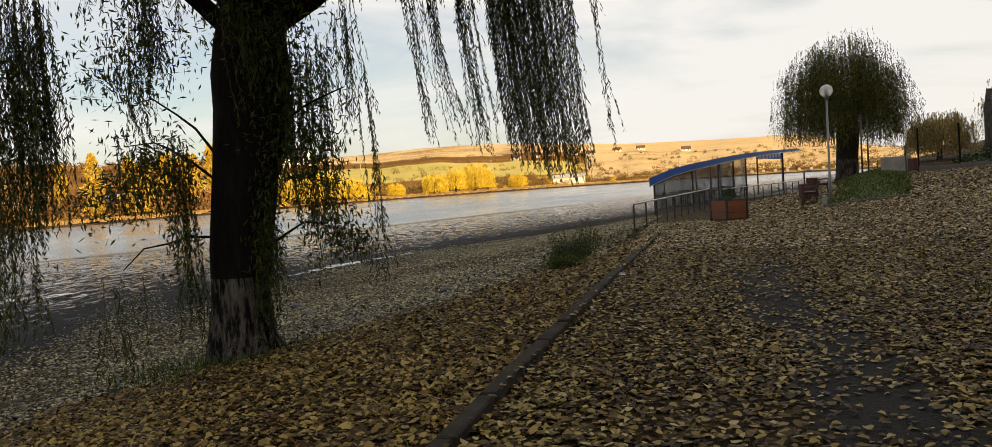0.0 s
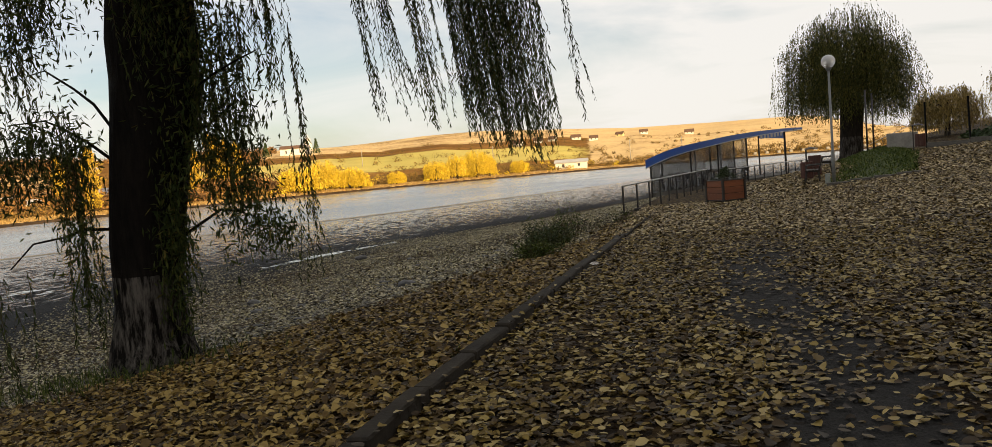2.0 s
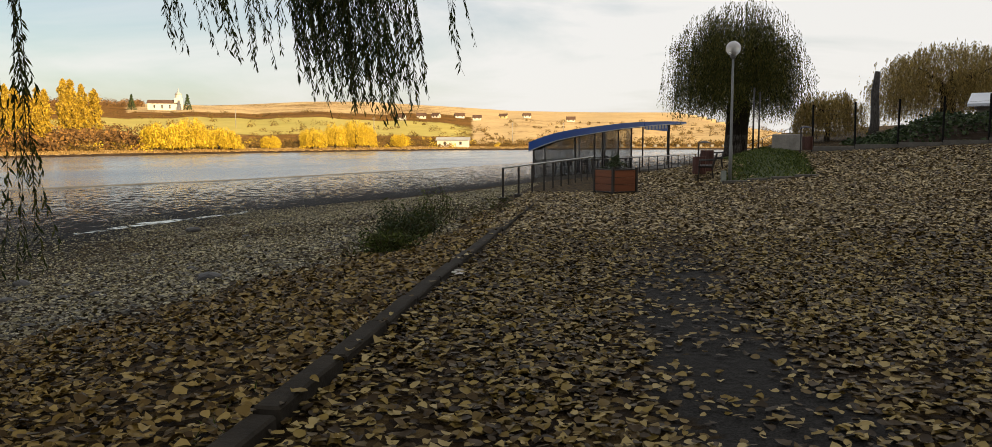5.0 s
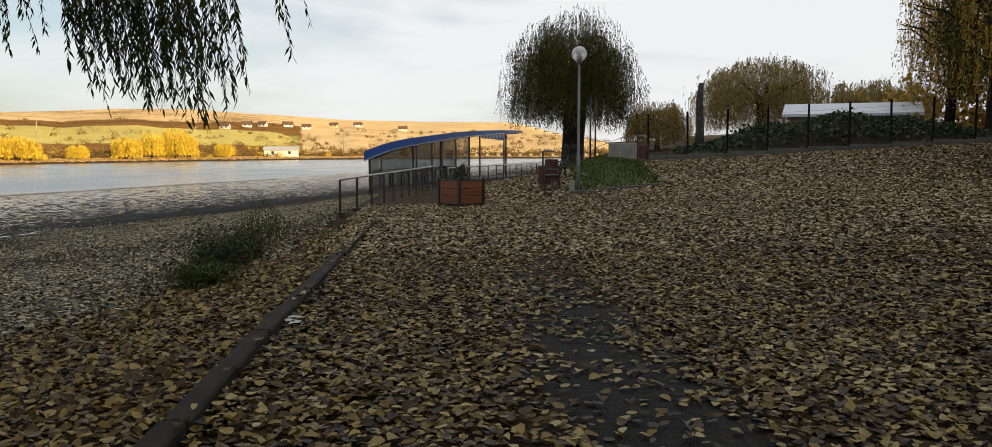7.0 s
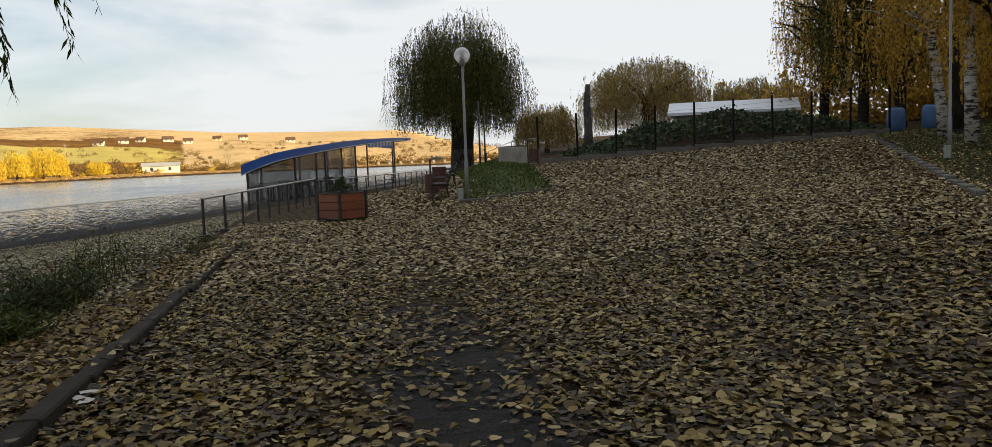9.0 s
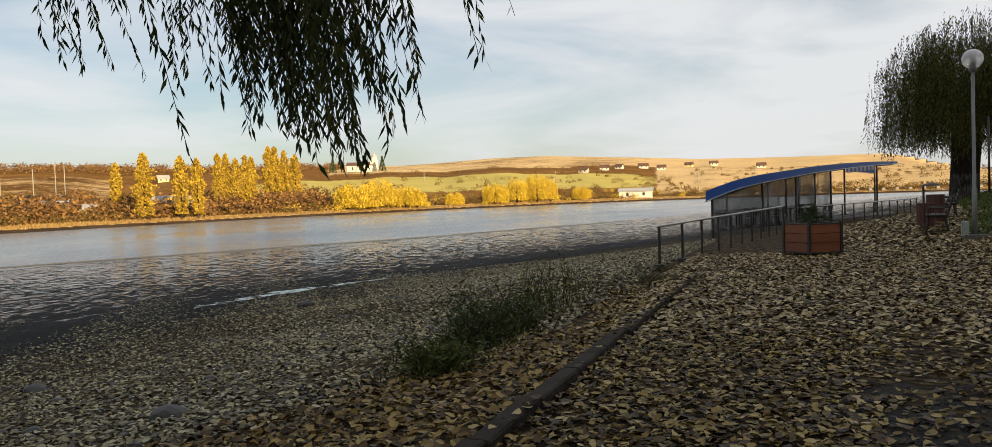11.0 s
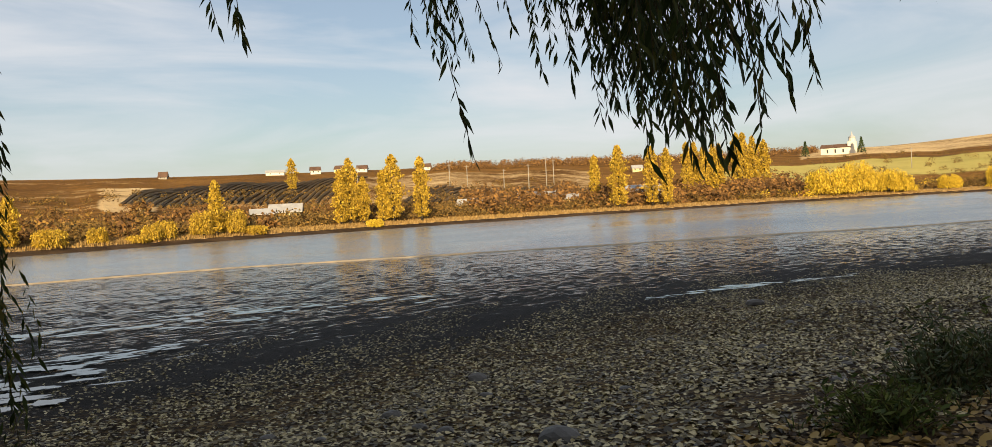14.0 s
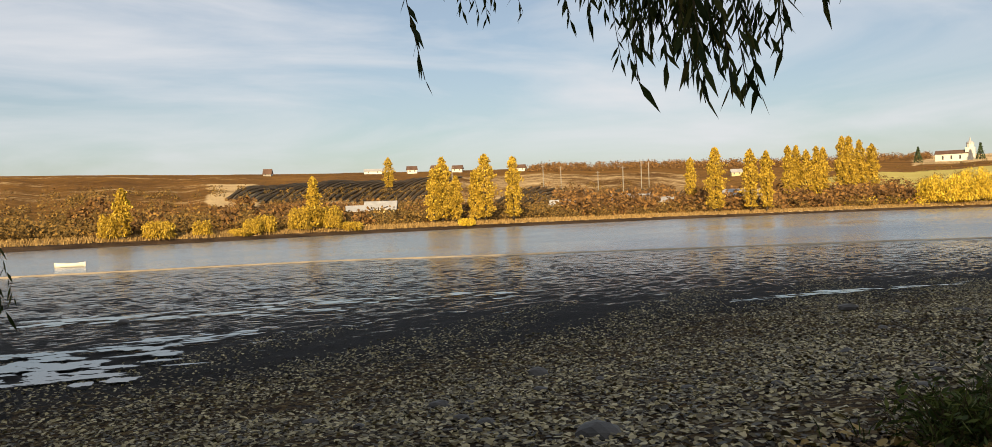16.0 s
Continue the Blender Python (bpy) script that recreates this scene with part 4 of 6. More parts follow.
def planter(x, y):
    z = gz(x, y)
    t = thing("planter", pose(x, y, z, 0, 0, 38), "square wooden planter of stained planks on dark legs", "planter")
    s, h = 0.86, 0.66
    for cx in (-1, 1):
        for cy in (-1, 1):
            part("leg", Buf().box((0.075, 0.075, h + 0.12), pose(cx * s / 2, cy * s / 2, (h + 0.12) / 2), 0.008), M_STEEL, t, "dark corner post")
    for k in range(4):
        for i in range(3):
            m = pose(0, 0, 0, 0, 0, 90 * k) @ pose(0, -s / 2, 0.09 + (i + 0.5) * (h - 0.04) / 3)
            part("plank", Buf().box((s - 0.09, 0.03, (h - 0.04) / 3 - 0.012), m, 0.005), M_PLANK, t)
        for zz in (0.075, h + 0.06):
            part("rim", Buf().box((s - 0.05, 0.05, 0.03), pose(0, 0, 0, 0, 0, 90 * k) @ pose(0, -s / 2, zz), 0.004), M_STEEL, t)
    soil = Buf().box((s - 0.06, s - 0.06, 0.5), pose(0, 0, 0.36), 0.02)
    part("soil", soil, M_SOIL, t)
    sh = thing("potted_conifer", pose(x, y, z + 0.6), "small dark green conifer shrub growing in the wooden planter", "shrub")
    st = Buf()
    C = []
    st.tube([(0, 0, 0), (0.01, 0, 0.2), (0, 0.01, 0.48)], [0.02, 0.015, 0.004], 6)
    for k in range(26):
        a, q = rng.uniform(0, 6.28), rng.uniform(0.0, 1.0)
        r = 0.42 * (1 - q) + 0.08
        e = np.array((r * math.cos(a), r * math.sin(a), 0.06 + 0.42 * q + rng.uniform(-0.02, 0.06)))
        st.tube([(0, 0, 0.03 + 0.4 * q), tuple(e)], [0.008, 0.003], 4)
        for f in np.linspace(0.25, 1, 9):
            C.append(np.array((0, 0, 0.03 + 0.4 * q)) * (1 - f) + e * f + rng.normal(0, 0.018, (10, 3)))
    part("stem", st, M_TWIG, sh)
    V, F = leaf_cloud(np.concatenate(C), 0.06, 0.18, -0.2)
    part("foliage", fast_mesh("foliage", V, F, M_IVY), None, sh)


def globe_lamp(x, y, h, label, side, globe=True):
    z = gz(x, y)
    t = thing("street_lamp", pose(x, y, z), label, "street lamp", "lamps along the promenade")
    part("pole", Buf().tube([(0, 0, -0.1), (0, 0, 1.1), (0, 0, 1.12), (0, 0, h - 0.28)], [0.055, 0.055, 0.04, 0.034], 12), M_POLE, t, "", True)
    part("collar", Buf().tube([(0, 0, h - 0.3), (0, 0, h - 0.24), (0, 0, h - 0.2)], [0.05, 0.09, 0.09], 14), M_POLE, t, "", True)
    if globe:
        bm = bmesh.new()
        bmesh.ops.create_uvsphere(bm, u_segments=28, v_segments=18, radius=0.22)
        bm.transform(Matrix.Translation((0, 0, h)))
        me = bpy.data.meshes.new("globe")
        bm.to_mesh(me)
        bm.free()
        me.materials.append(M_GLOBE)
        me.polygons.foreach_set("use_smooth", [True] * len(me.polygons))
        part("globe", me, None, t, "frosted plastic globe")
    inner = Buf().tube([(0, 0, h - 0.2), (0, 0, h - 0.04)], [0.06, 0.05], 10)
    inner.tube([(0, 0, h - 0.02), (0, 0, h + 0.09)], [0.045, 0.03], 10)
    part("lamp_holder", inner, M_STEEL, t)
    part("junction_box", Buf().box((0.15, 0.12, 0.34), pose(*side, 0.2), 0.012), M_BOX, t, "grey green junction box")


def bench(x, y, rz, label):
    t = thing("bench", pose(x, y, gz(x, y), 0, 0, rz), label, "bench", "benches by the grass bed")
    for sx in (-0.62, 0.62):
        leg = Buf()
        for a, b in (((sx, 0.26, 0), (sx, 0.2, 0.42)), ((sx, -0.24, 0), (sx, -0.18, 0.42)), ((sx, 0.24, 0.42), (sx, -0.24, 0.4)), ((sx, -0.2, 0.4), (sx, -0.34, 0.86)), ((sx, 0.22, 0.42), (sx, 0.2, 0.62)), ((sx, 0.22, 0.62), (sx, -0.27, 0.64))):
            leg.tube([a, b], [0.024, 0.024], 6)
        part("leg_frame", leg, M_STEEL, t, "dark cast iron side frame")
    for k in range(4):
        part("seat_slat", Buf().box((1.4, 0.095, 0.035), pose(0, 0.2 - k * 0.115, 0.445), 0.006), M_BENCH, t)
    for k in range(3):
        part("back_slat", Buf().box((1.4, 0.03, 0.095), pose(0, -0.245 - k * 0.04, 0.56 + k * 0.125, -15), 0.006), M_BENCH, t)


def litter_bin(x, y, z, label, h=0.62, post=True):
    t = thing("litter_bin", pose(x, y, z), label, "litter bin", "litter bins")
    for k in range(12):
        a = k * math.pi / 6
        part("slat", Buf().box((0.105, 0.022, h), pose(0, 0, 0, 0, 0, math.degrees(a)) @ pose(0, -0.22, h / 2 + 0.08), 0.004), M_BIN, t)
    for zz in (0.16, h):
        ring = Buf().tube([(0.2 * math.cos(a), 0.2 * math.sin(a), zz) for a in np.linspace(0, 6.283, 17)], [0.012] * 17, 5)
        part("hoop", ring, M_STEEL, t)
    part("base", Buf().tube([(0, 0, 0.08), (0, 0, 0.1)], [0.2, 0.2], 14), M_STEEL, t)
    if post:
        part("post", Buf().tube([(-0.3, 0, -0.1), (-0.3, 0, 1.12)], [0.03, 0.03], 8), M_STEEL, t)
        part("hood", Buf().tube([(-0.1, 0, 1.08), (-0.1, 0, 1.12), (-0.1, 0, 1.17)], [0.26, 0.22, 0.04], 12), M_STEEL, t)


CHAIRS = []


def stacked_chair(m):
    """A plain dark cafe chair; the first is built, the others copied."""
    if CHAIRS:
        CHAIRS.append(copy_thing(CHAIRS[0], m))
        return
    t = thing("chair", m, "dark plain chair drawn up to a pavilion table", "chair", "chairs under the pavilion")
    part("seat", Buf().box((0.42, 0.42, 0.035), pose(0, 0, 0.45), 0.01), M_STEEL, t)
    part("backrest", Buf().box((0.42, 0.03, 0.36), pose(0, 0.22, 0.72, -8), 0.01), M_STEEL, t)
    for sx in (-0.18, 0.18):
        for sy in (-0.18, 0.18):
            part("leg", Buf().tube([(sx, sy, 0.44), (sx * 1.1, sy * 1.1, 0)], [0.014, 0.012], 6), M_STEEL, t)
    CHAIRS.append(t)


def pavilion():
    """Open lakeside pavilion: blue arched roof, steel posts, plastic sheets round its near part."""
    p0 = Vector((-1.914, 44.538, 0))
    ax = (Vector((7.669, 65.393, 0)) - p0).normalized()
    nx = Vector((0.03, 1.0, 0))
    t = thing("pavilion", Matrix(), "lakeside pavilion with blue arched roof and clear plastic sheets", "pavilion")
    depth, floor_z = 5.0, -0.58

    def top(u):
        return float(np.interp(u, [-0.3, 1.2, 2.6, 4.5, 7.2, 11, 15, 19.5, 23.6], [1.27, 1.55, 1.76, 1.95, 2.14, 2.4, 2.58, 2.7, 2.74]))

    def band(u):
        return float(np.interp(u, [-0.3, 7.2, 15, 23.6], [0.44, 0.37, 0.29, 0.13]))

    def P(u, v, z):
        q = p0 + ax * u + nx * v
        return (q.x, q.y, z)
    us = np.linspace(-0.3, 23.6, 25)
    roof, soff = Buf(), Buf()
    for i in range(24):
        a, b = us[i], us[i + 1]
        for v0, v1 in ((-0.15, depth + 0.3),):
            roof.add([P(a, v0, top(a)), P(b, v0, top(b)), P(b, v1, top(b) + 0.02), P(a, v1, top(a) + 0.02)], [(0, 1, 2, 3)])
        for v in (-0.15, depth + 0.3):
            w = 0.04 if v < 0 else -0.04
            roof.add([P(a, v, top(a)), P(b, v, top(b)), P(b, v, top(b) - band(b)), P(a, v, top(a) - band(a)), P(a, v + w, top(a)), P(b, v + w, top(b)), P(b, v + w, top(b) - band(b)), P(a, v + w, top(a) - band(a))],
                     [(0, 3, 2, 1), (4, 5, 6, 7), (3, 7, 6, 2)])
        soff.add([P(a, -0.1, top(a) - band(a) * 0.7), P(b, -0.1, top(b) - band(b) * 0.7), P(b, depth + 0.25, top(b) - band(b) * 0.7), P(a, depth + 0.25, top(a) - band(a) * 0.7)], [(0, 3, 2, 1)])
    for u in (-0.3, 23.6):
        roof.add([P(u, -0.15, top(u)), P(u, depth + 0.3, top(u)), P(u, depth + 0.3, top(u) - band(u)), P(u, -0.15, top(u) - band(u))], [(0, 1, 2, 3)])
    part("roof", roof, M_BLUE, t, "arched blue metal roof with a deep fascia")
    part("soffit", soff, M_SOFFIT, t)
    fl = Buf()
    rz = math.degrees(math.atan2(ax.y, ax.x))
    fl.add([P(u, v, zz) for zz in (floor_z, floor_z - 0.4) for u, v in ((0, 0), (23.2, 0), (23.2, depth), (0, depth))], [(0, 1, 2, 3), (7, 6, 5, 4), (0, 4, 5, 1), (1, 5, 6, 2), (2, 6, 7, 3), (3, 7, 4, 0)])
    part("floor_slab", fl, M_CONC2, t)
    # pale trim under the fascia
    trim = Buf()
    for i in range(24):
        trim.tube([P(us[i], -0.17, top(us[i]) - band(us[i]) - 0.02), P(us[i + 1], -0.17, top(us[i + 1]) - band(us[i + 1]) - 0.02)], [0.025, 0.025], 6)
    part("fascia_trim", trim, M_RAIL, t, "pale metal trim under the fascia")
    pu = [0.2, 5.0, 8.7, 13.1, 20.0]
    pb = [0.4, 4.9, 7.1, 8.7, 10.9, 15.3, 20.4]
    for v, us_ in ((0.0, pu), (depth, pb)):
        for u in us_:
            q = p0 + ax * u + nx * v
            z1 = top(u) - band(u) * 0.6
            part("post", Buf().box((0.09, 0.09, z1 - floor_z + 1.0), pose(q.x, q.y, (z1 + floor_z - 1.0) / 2, 0, 0, rz), 0.01), M_STEEL, t)
    for v, us_ in ((0.0, pu), (depth, pb)):
        for i in range(3 if v == 0.0 else 4):
            u0, u1 = us_[i] + 0.06, us_[i + 1] - 0.06
            z0, z1 = top(u0) - band(u0) * 0.8, top(u1) - band(u1) * 0.8
            b = Buf()
            b.add([P(u0, v - 0.02, floor_z), P(u1, v - 0.02, floor_z), P(u1, v - 0.02, z1), P(u0, v - 0.02, z0), P(u0, v + 0.0, floor_z), P(u1, v + 0.0, floor_z), P(u1, v + 0.0, z1), P(u0, v + 0.0, z0)],
                  [(0, 1, 2, 3), (7, 6, 5, 4), (3, 2, 6, 7), (0, 4, 5, 1)])
            part("plastic_sheet", b, M_SHEET, t, "scuffed clear plastic sheet")
            m = Buf()
            m.tube([P(u0, v, 0.25), P(u1, v, 0.25)], [0.025, 0.025], 6)
            part("cross_bar", m, M_STEEL, t)
    for u, zz in ((0.2, floor_z),):
        b = Buf()
        b.add([P(u, 0, zz), P(u, depth, zz), P(u, depth, top(u) - 0.35), P(u, 0, top(u) - 0.35), P(u + 0.02, 0, zz), P(u + 0.02, depth, zz), P(u + 0.02, depth, top(u) - 0.35), P(u + 0.02, 0, top(u) - 0.35)],
              [(0, 3, 2, 1), (4, 5, 6, 7), (3, 7, 6, 2)])
        part("end_sheet", b, M_SHEET, t, "scuffed clear plastic sheet")
    for k in range(7):
        u = 15.7 + k * 0.6
        q = p0 + ax * u + nx * -0.19
        part("sign_mark", Buf().box((0.36, 0.02, 0.26), pose(q.x, q.y, top(u) - band(u) - 0.16, 0, 0, rz), 0.004), M_WHITE, t, "white sign lettering too small to read")
    q = p0 + ax * 17.5 + nx * -0.165
    part("sign_board", Buf().box((4.4, 0.025, 0.4), pose(q.x, q.y, top(17.5) - band(17.5) - 0.16, 0, 1.3, rz), 0.004), M_BLUE, t)
    # tables within
    for k in range(4):
        u = 2.0 + k * 2.9
        q = p0 + ax * u + nx * 2.6
        tb = thing("table", pose(q.x, q.y, floor_z, 0, 0, rz), "dark table under the pavilion roof", "table", "pavilion tables")
        part("tabletop", Buf().box((1.6, 0.75, 0.05), pose(0, 0, 0.74), 0.01), M_BIN, tb)
        for sx in (-0.7, 0.7):
            for sy in (-0.3, 0.3):
                part("leg", Buf().box((0.05, 0.05, 0.72), pose(sx, sy, 0.36), 0.004), M_STEEL, tb)
        for sx, sy, turn in ((-0.4, -0.62, 180), (0.4, -0.62, 180), (-0.4, 0.62, 0), (0.4, 0.62, 0)):
            stacked_chair(Matrix.Translation((q.x, q.y, floor_z)) @ pose(0, 0, 0, 0, 0, rz) @ pose(sx, sy, 0, 0, 0, turn + rng.normal(0, 6)))


def fence(a, b, n):
    a, b = Vector(a), Vector(b)
    t = thing("fence", Matrix(), "dark post and wire fence on a low concrete footing", "fence")
    tops = []
    for i in range(n + 1):
        q = a.lerp(b, i / n)
        g = gz(q.x, q.y)
        part("post", Buf().box((0.08, 0.08, 2.35), pose(q.x, q.y, g + 1.1, rng.normal(0, 0.6), rng.normal(0, 0.6), 0), 0.006), M_BLACK, t)
        tops.append(Vector((q.x, q.y, g)))
    for k in range(9):
        h = 0.35 + k * 0.2
        part("wire", Buf().tube([p + Vector((0, 0, h)) for p in tops], [0.004] * len(tops), 4), M_STEEL, t)
    rz = math.degrees(math.atan2((b - a).y, (b - a).x))
    for p, q in zip(tops[:-1], tops[1:]):
        m = (p + q) / 2
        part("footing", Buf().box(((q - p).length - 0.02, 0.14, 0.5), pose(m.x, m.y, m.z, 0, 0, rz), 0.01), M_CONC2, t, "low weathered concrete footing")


def fallen_leaves(name, x0, x1, y0, y1, per_m2, size, mat, keep, label, fine=False, tilt=0.14):
    """Curled dead leaves lying on the ground."""
    n = int((x1 - x0) * (y1 - y0) * per_m2)
    x, y = rng.uniform(x0, x1, n), rng.uniform(y0, y1, n)
    ok = keep(x, y) > rng.random(n)
    x, y = x[ok], y[ok]
    n = len(x)
    a = rng.uniform(0, 2 * np.pi, n)
    L = size * rng.uniform(0.6, 1.3, n)
    W = L * rng.uniform(0.62, 0.95, n)
    tx, ty = rng.normal(0, tilt, n), rng.normal(0, tilt, n)
    z = land(x, y)[0] + rng.uniform(0.004, 0.03, n) + 0.3 * L * np.hypot(tx, ty) + np.where(np.abs(x) < 0.075, 0.085 * (y < 20.5), 0)
    curl, roll = rng.normal(0.08, 0.13, n) * L, rng.normal(0.02, 0.12, n) * L
    c, s = np.cos(a), np.sin(a)
    o = 0 * L
    if fine:
        local = [(o, -L / 2, roll), (W * 0.34, -0.36 * L, curl * 0.5), (W * 0.5, -0.05 * L, curl), (W * 0.36, 0.26 * L, curl * 0.8 + roll * 0.4), (o, L / 2, roll * 1.2), (-W * 0.38, 0.25 * L, curl * 0.7 + roll * 0.4), (-W * 0.5, -0.08 * L, curl * 0.9), (-W * 0.3, -0.38 * L, curl * 0.4), (o, o, o)]
        faces = [(0, 1, 2, 8), (8, 2, 3, 4), (8, 4, 5, 6), (8, 6, 7, 0)]
    else:
        local = [(o, -L / 2, roll), (W * 0.48, -0.2 * L, curl), (W * 0.42, 0.2 * L, curl), (o, L / 2, roll), (-W * 0.44, 0.2 * L, curl), (-W * 0.48, -0.2 * L, curl)]
        faces = [(0, 1, 2, 3), (0, 3, 4, 5)]
    P = []
    for lx, ly, lz in local:
        P.append(np.stack([x + lx * c - ly * s, y + lx * s + ly * c, z + lz + lx * tx + ly * ty], -1))
    V = np.stack(P, 1).reshape(-1, 3)
    F = (np.arange(n)[:, None, None] * len(local) + np.array(faces)[None]).reshape(-1, 4)
    solid(name, fast_mesh(name, V, F, mat), None, label, "leaves", "stuff")


def grass_patch(name, x, y, hmin, hmax, w, mat, label, lean=0.25, category="grass", rise=None):
    """Blades at the given points."""
    n = len(x)
    z = land(x, y)[0] + (rise(x, y) if rise else 0.0)
    a = rng.uniform(0, 6.28, n)
    h = rng.uniform(hmin, hmax, n)
    lx, ly = rng.normal(0, lean, n) * h, rng.normal(0, lean, n) * h
    b = np.stack([x, y, z - 0.02], -1)
    s = np.stack([np.cos(a), np.sin(a), 0 * a], -1) * w
    mid = b + np.stack([lx * 0.35, ly * 0.35, h * 0.6], -1)
    tip = b + np.stack([lx, ly, h], -1)
    V = np.stack([b - s, b + s, mid + s * 0.6, tip, mid - s * 0.6], 1).reshape(-1, 3)
    o = np.arange(n)[:, None] * 5
    tri = np.concatenate([o + np.array([(0, 1, 2)]), o + np.array([(0, 2, 4)]), o + np.array([(4, 2, 3)])])
    solid(name, fast_mesh(name, V, tri, mat), None, label, category, "stuff")


def weed_bush(x, y, r, h, n, label, leaf=0.075, per=38):
    """A clump of weeds on the bank: thin stems with narrow leaves and grass at the foot."""
    z = gz(x, y)
    t = thing("weed_clump", Matrix.Translation((x, y, z)), label, "weeds", "weeds beside the kerb")
    st, C = Buf(), []
    for _ in range(n):
        a, q = rng.uniform(0, 6.28), r * math.sqrt(rng.random())
        bx, by = q * math.cos(a), q * math.sin(a)
        hh = h * rng.uniform(0.35, 1.0) * (1.1 - 0.5 * q / r)
        ex, ey = bx + rng.normal(0, 0.16), by + rng.normal(0, 0.16)
        g = gz(x + bx, y + by) - z
        st.tube([(bx, by, g - 0.03), ((bx + ex) / 2, (by + ey) / 2, g + hh * 0.6), (ex, ey, g + hh)], [0.006, 0.004, 0.002], 3, cap=False)
        k = max(int(hh * per), 3)
        f = rng.uniform(0.08, 1, k)[:, None]
        C.append(np.array((bx, by, g)) * (1 - f) + np.array((ex, ey, g + hh)) * f + rng.normal(0, 0.022, (k, 3)))
    tagged(part("stem", st, M_TWIG, t), kind="stuff")
    V, F = leaf_cloud(np.concatenate(C), leaf, 0.26, -0.1)
    part("foliage", fast_mesh("foliage", V, F, M_LEAF_B if 0.5 < h < 0.75 else M_GRASS), None, t)


# ---- promenade ----
near_willow()
near_broadleaf()
umbrella_willow("umbrella_willow", 9.55, 52.6, gz(9.55, 52.6), 8.4, 3.75, 0.62, M_LEAF_W2, "rounded weeping willow with lime-washed trunk on the grass bed", 2800, 0.17, 0.2, gapz=0.14)
umbrella_willow("ochre_willow", 26.0, 65.0, gz(26.0, 65), 5.8, 5.4, 0.5, M_LEAF_W3, "wide ochre weeping willow behind the fence", 2000, 0.22, 0.06, gapz=0.18)
umbrella_willow("young_willow", 15.8, 57.0, gz(15.8, 57), 3.0, 2.2, 0.16, M_LEAF_W3, "low ochre willow bush behind the fence", 780, 0.2, 0.04)
umbrella_willow("pollard_willow", 40.0, 74.0, gz(40, 74), 4.3, 5.5, 0.5, M_LEAF_W3, "far ochre willow behind the white roof", 800, 0.3, 0.1)
snag = Buf()
snag.tube([(19.6, 60.5, gz(19.6, 60.5) - 0.2), (19.75, 60.5, 2.5), (19.7, 60.6, 4.6), (19.8, 60.6, 5.9)], [0.42, 0.28, 0.25, 0.16], 14, 0.35)
solid("tree_snag", snag, M_SNAG, "thick broken willow trunk standing behind the fence", "tree trunk", "", True)
for x, y, h, r, lean, mat, lab in ((23.1, 29.1, 11, 0.2, (-0.3, 0.4), M_BIRCH, "white-barked birch with gold leaves"), (24.6, 28.4, 11.5, 0.19, (0.4, 0.3), M_BIRCH, "slim white birch with gold leaves"),
                                   (22.6, 26.6, 10, 0.3, (-1.6, 0.6), M_BARK2, "leaning dark-trunked tree with lime-washed foot"), (21.7, 24.4, 10.5, 0.27, (-0.6, 0.3), M_BARK2, "dark-trunked tree with lime-washed foot"),
                                   (22.6, 24.6, 11, 0.2, (0.8, 0.1), M_BIRCH, "white birch standing beside a dark trunk"), (26.9, 34.3, 10, 0.26, (-0.7, 0.0), M_BARK2, "dark-trunked tree by the plaza's corner"), (25.6, 33.5, 11, 0.2, (-1.4, 0.6), M_BIRCH, "leaning birch with gold leaves"),
                                   (30.5, 33.0, 11, 0.24, (0.3, 0.2), M_BARK2, "dark tree deep in the grove"), (28.2, 28.8, 11, 0.22, (0.2, 0.2), M_BIRCH, "birch deep in the grove")):
    birch(x, y, h, r, lean, mat, lab)
for x, y, h, r, low, mat, lab in ((31.2, 46.5, 13, 4.2, 2.3, M_LEAF_W2, "tall weeping tree with olive hanging twigs"), (32.0, 44.5, 14, 4.5, 1.9, M_LEAF_G, "tall gold weeping tree beyond the fence"), (36.5, 42.0, 14, 4.5, 1.5, M_LEAF_G, "gold tree behind the blue shed"),
                                  (33.0, 53.0, 11, 3.8, 1.7, M_LEAF_G, "gold autumn tree behind the mound"), (41.0, 47.0, 14, 5.0, 1.5, M_LEAF_W3, "ochre tree closing the grove")):
    weeping_gold(x, y, h, r, low, mat, lab)

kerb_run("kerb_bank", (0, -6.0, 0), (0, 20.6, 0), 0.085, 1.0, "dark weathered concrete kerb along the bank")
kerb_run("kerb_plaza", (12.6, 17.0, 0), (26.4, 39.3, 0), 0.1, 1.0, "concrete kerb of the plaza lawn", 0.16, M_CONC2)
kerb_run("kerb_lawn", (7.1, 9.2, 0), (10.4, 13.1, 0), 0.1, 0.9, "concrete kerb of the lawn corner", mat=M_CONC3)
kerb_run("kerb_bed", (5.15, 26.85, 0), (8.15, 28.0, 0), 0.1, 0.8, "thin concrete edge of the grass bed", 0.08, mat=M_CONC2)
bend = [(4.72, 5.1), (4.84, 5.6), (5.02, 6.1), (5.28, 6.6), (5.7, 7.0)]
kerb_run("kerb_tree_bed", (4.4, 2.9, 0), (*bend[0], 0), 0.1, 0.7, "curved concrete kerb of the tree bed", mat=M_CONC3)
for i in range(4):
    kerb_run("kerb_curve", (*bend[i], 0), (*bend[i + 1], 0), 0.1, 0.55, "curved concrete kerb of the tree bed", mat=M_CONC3)

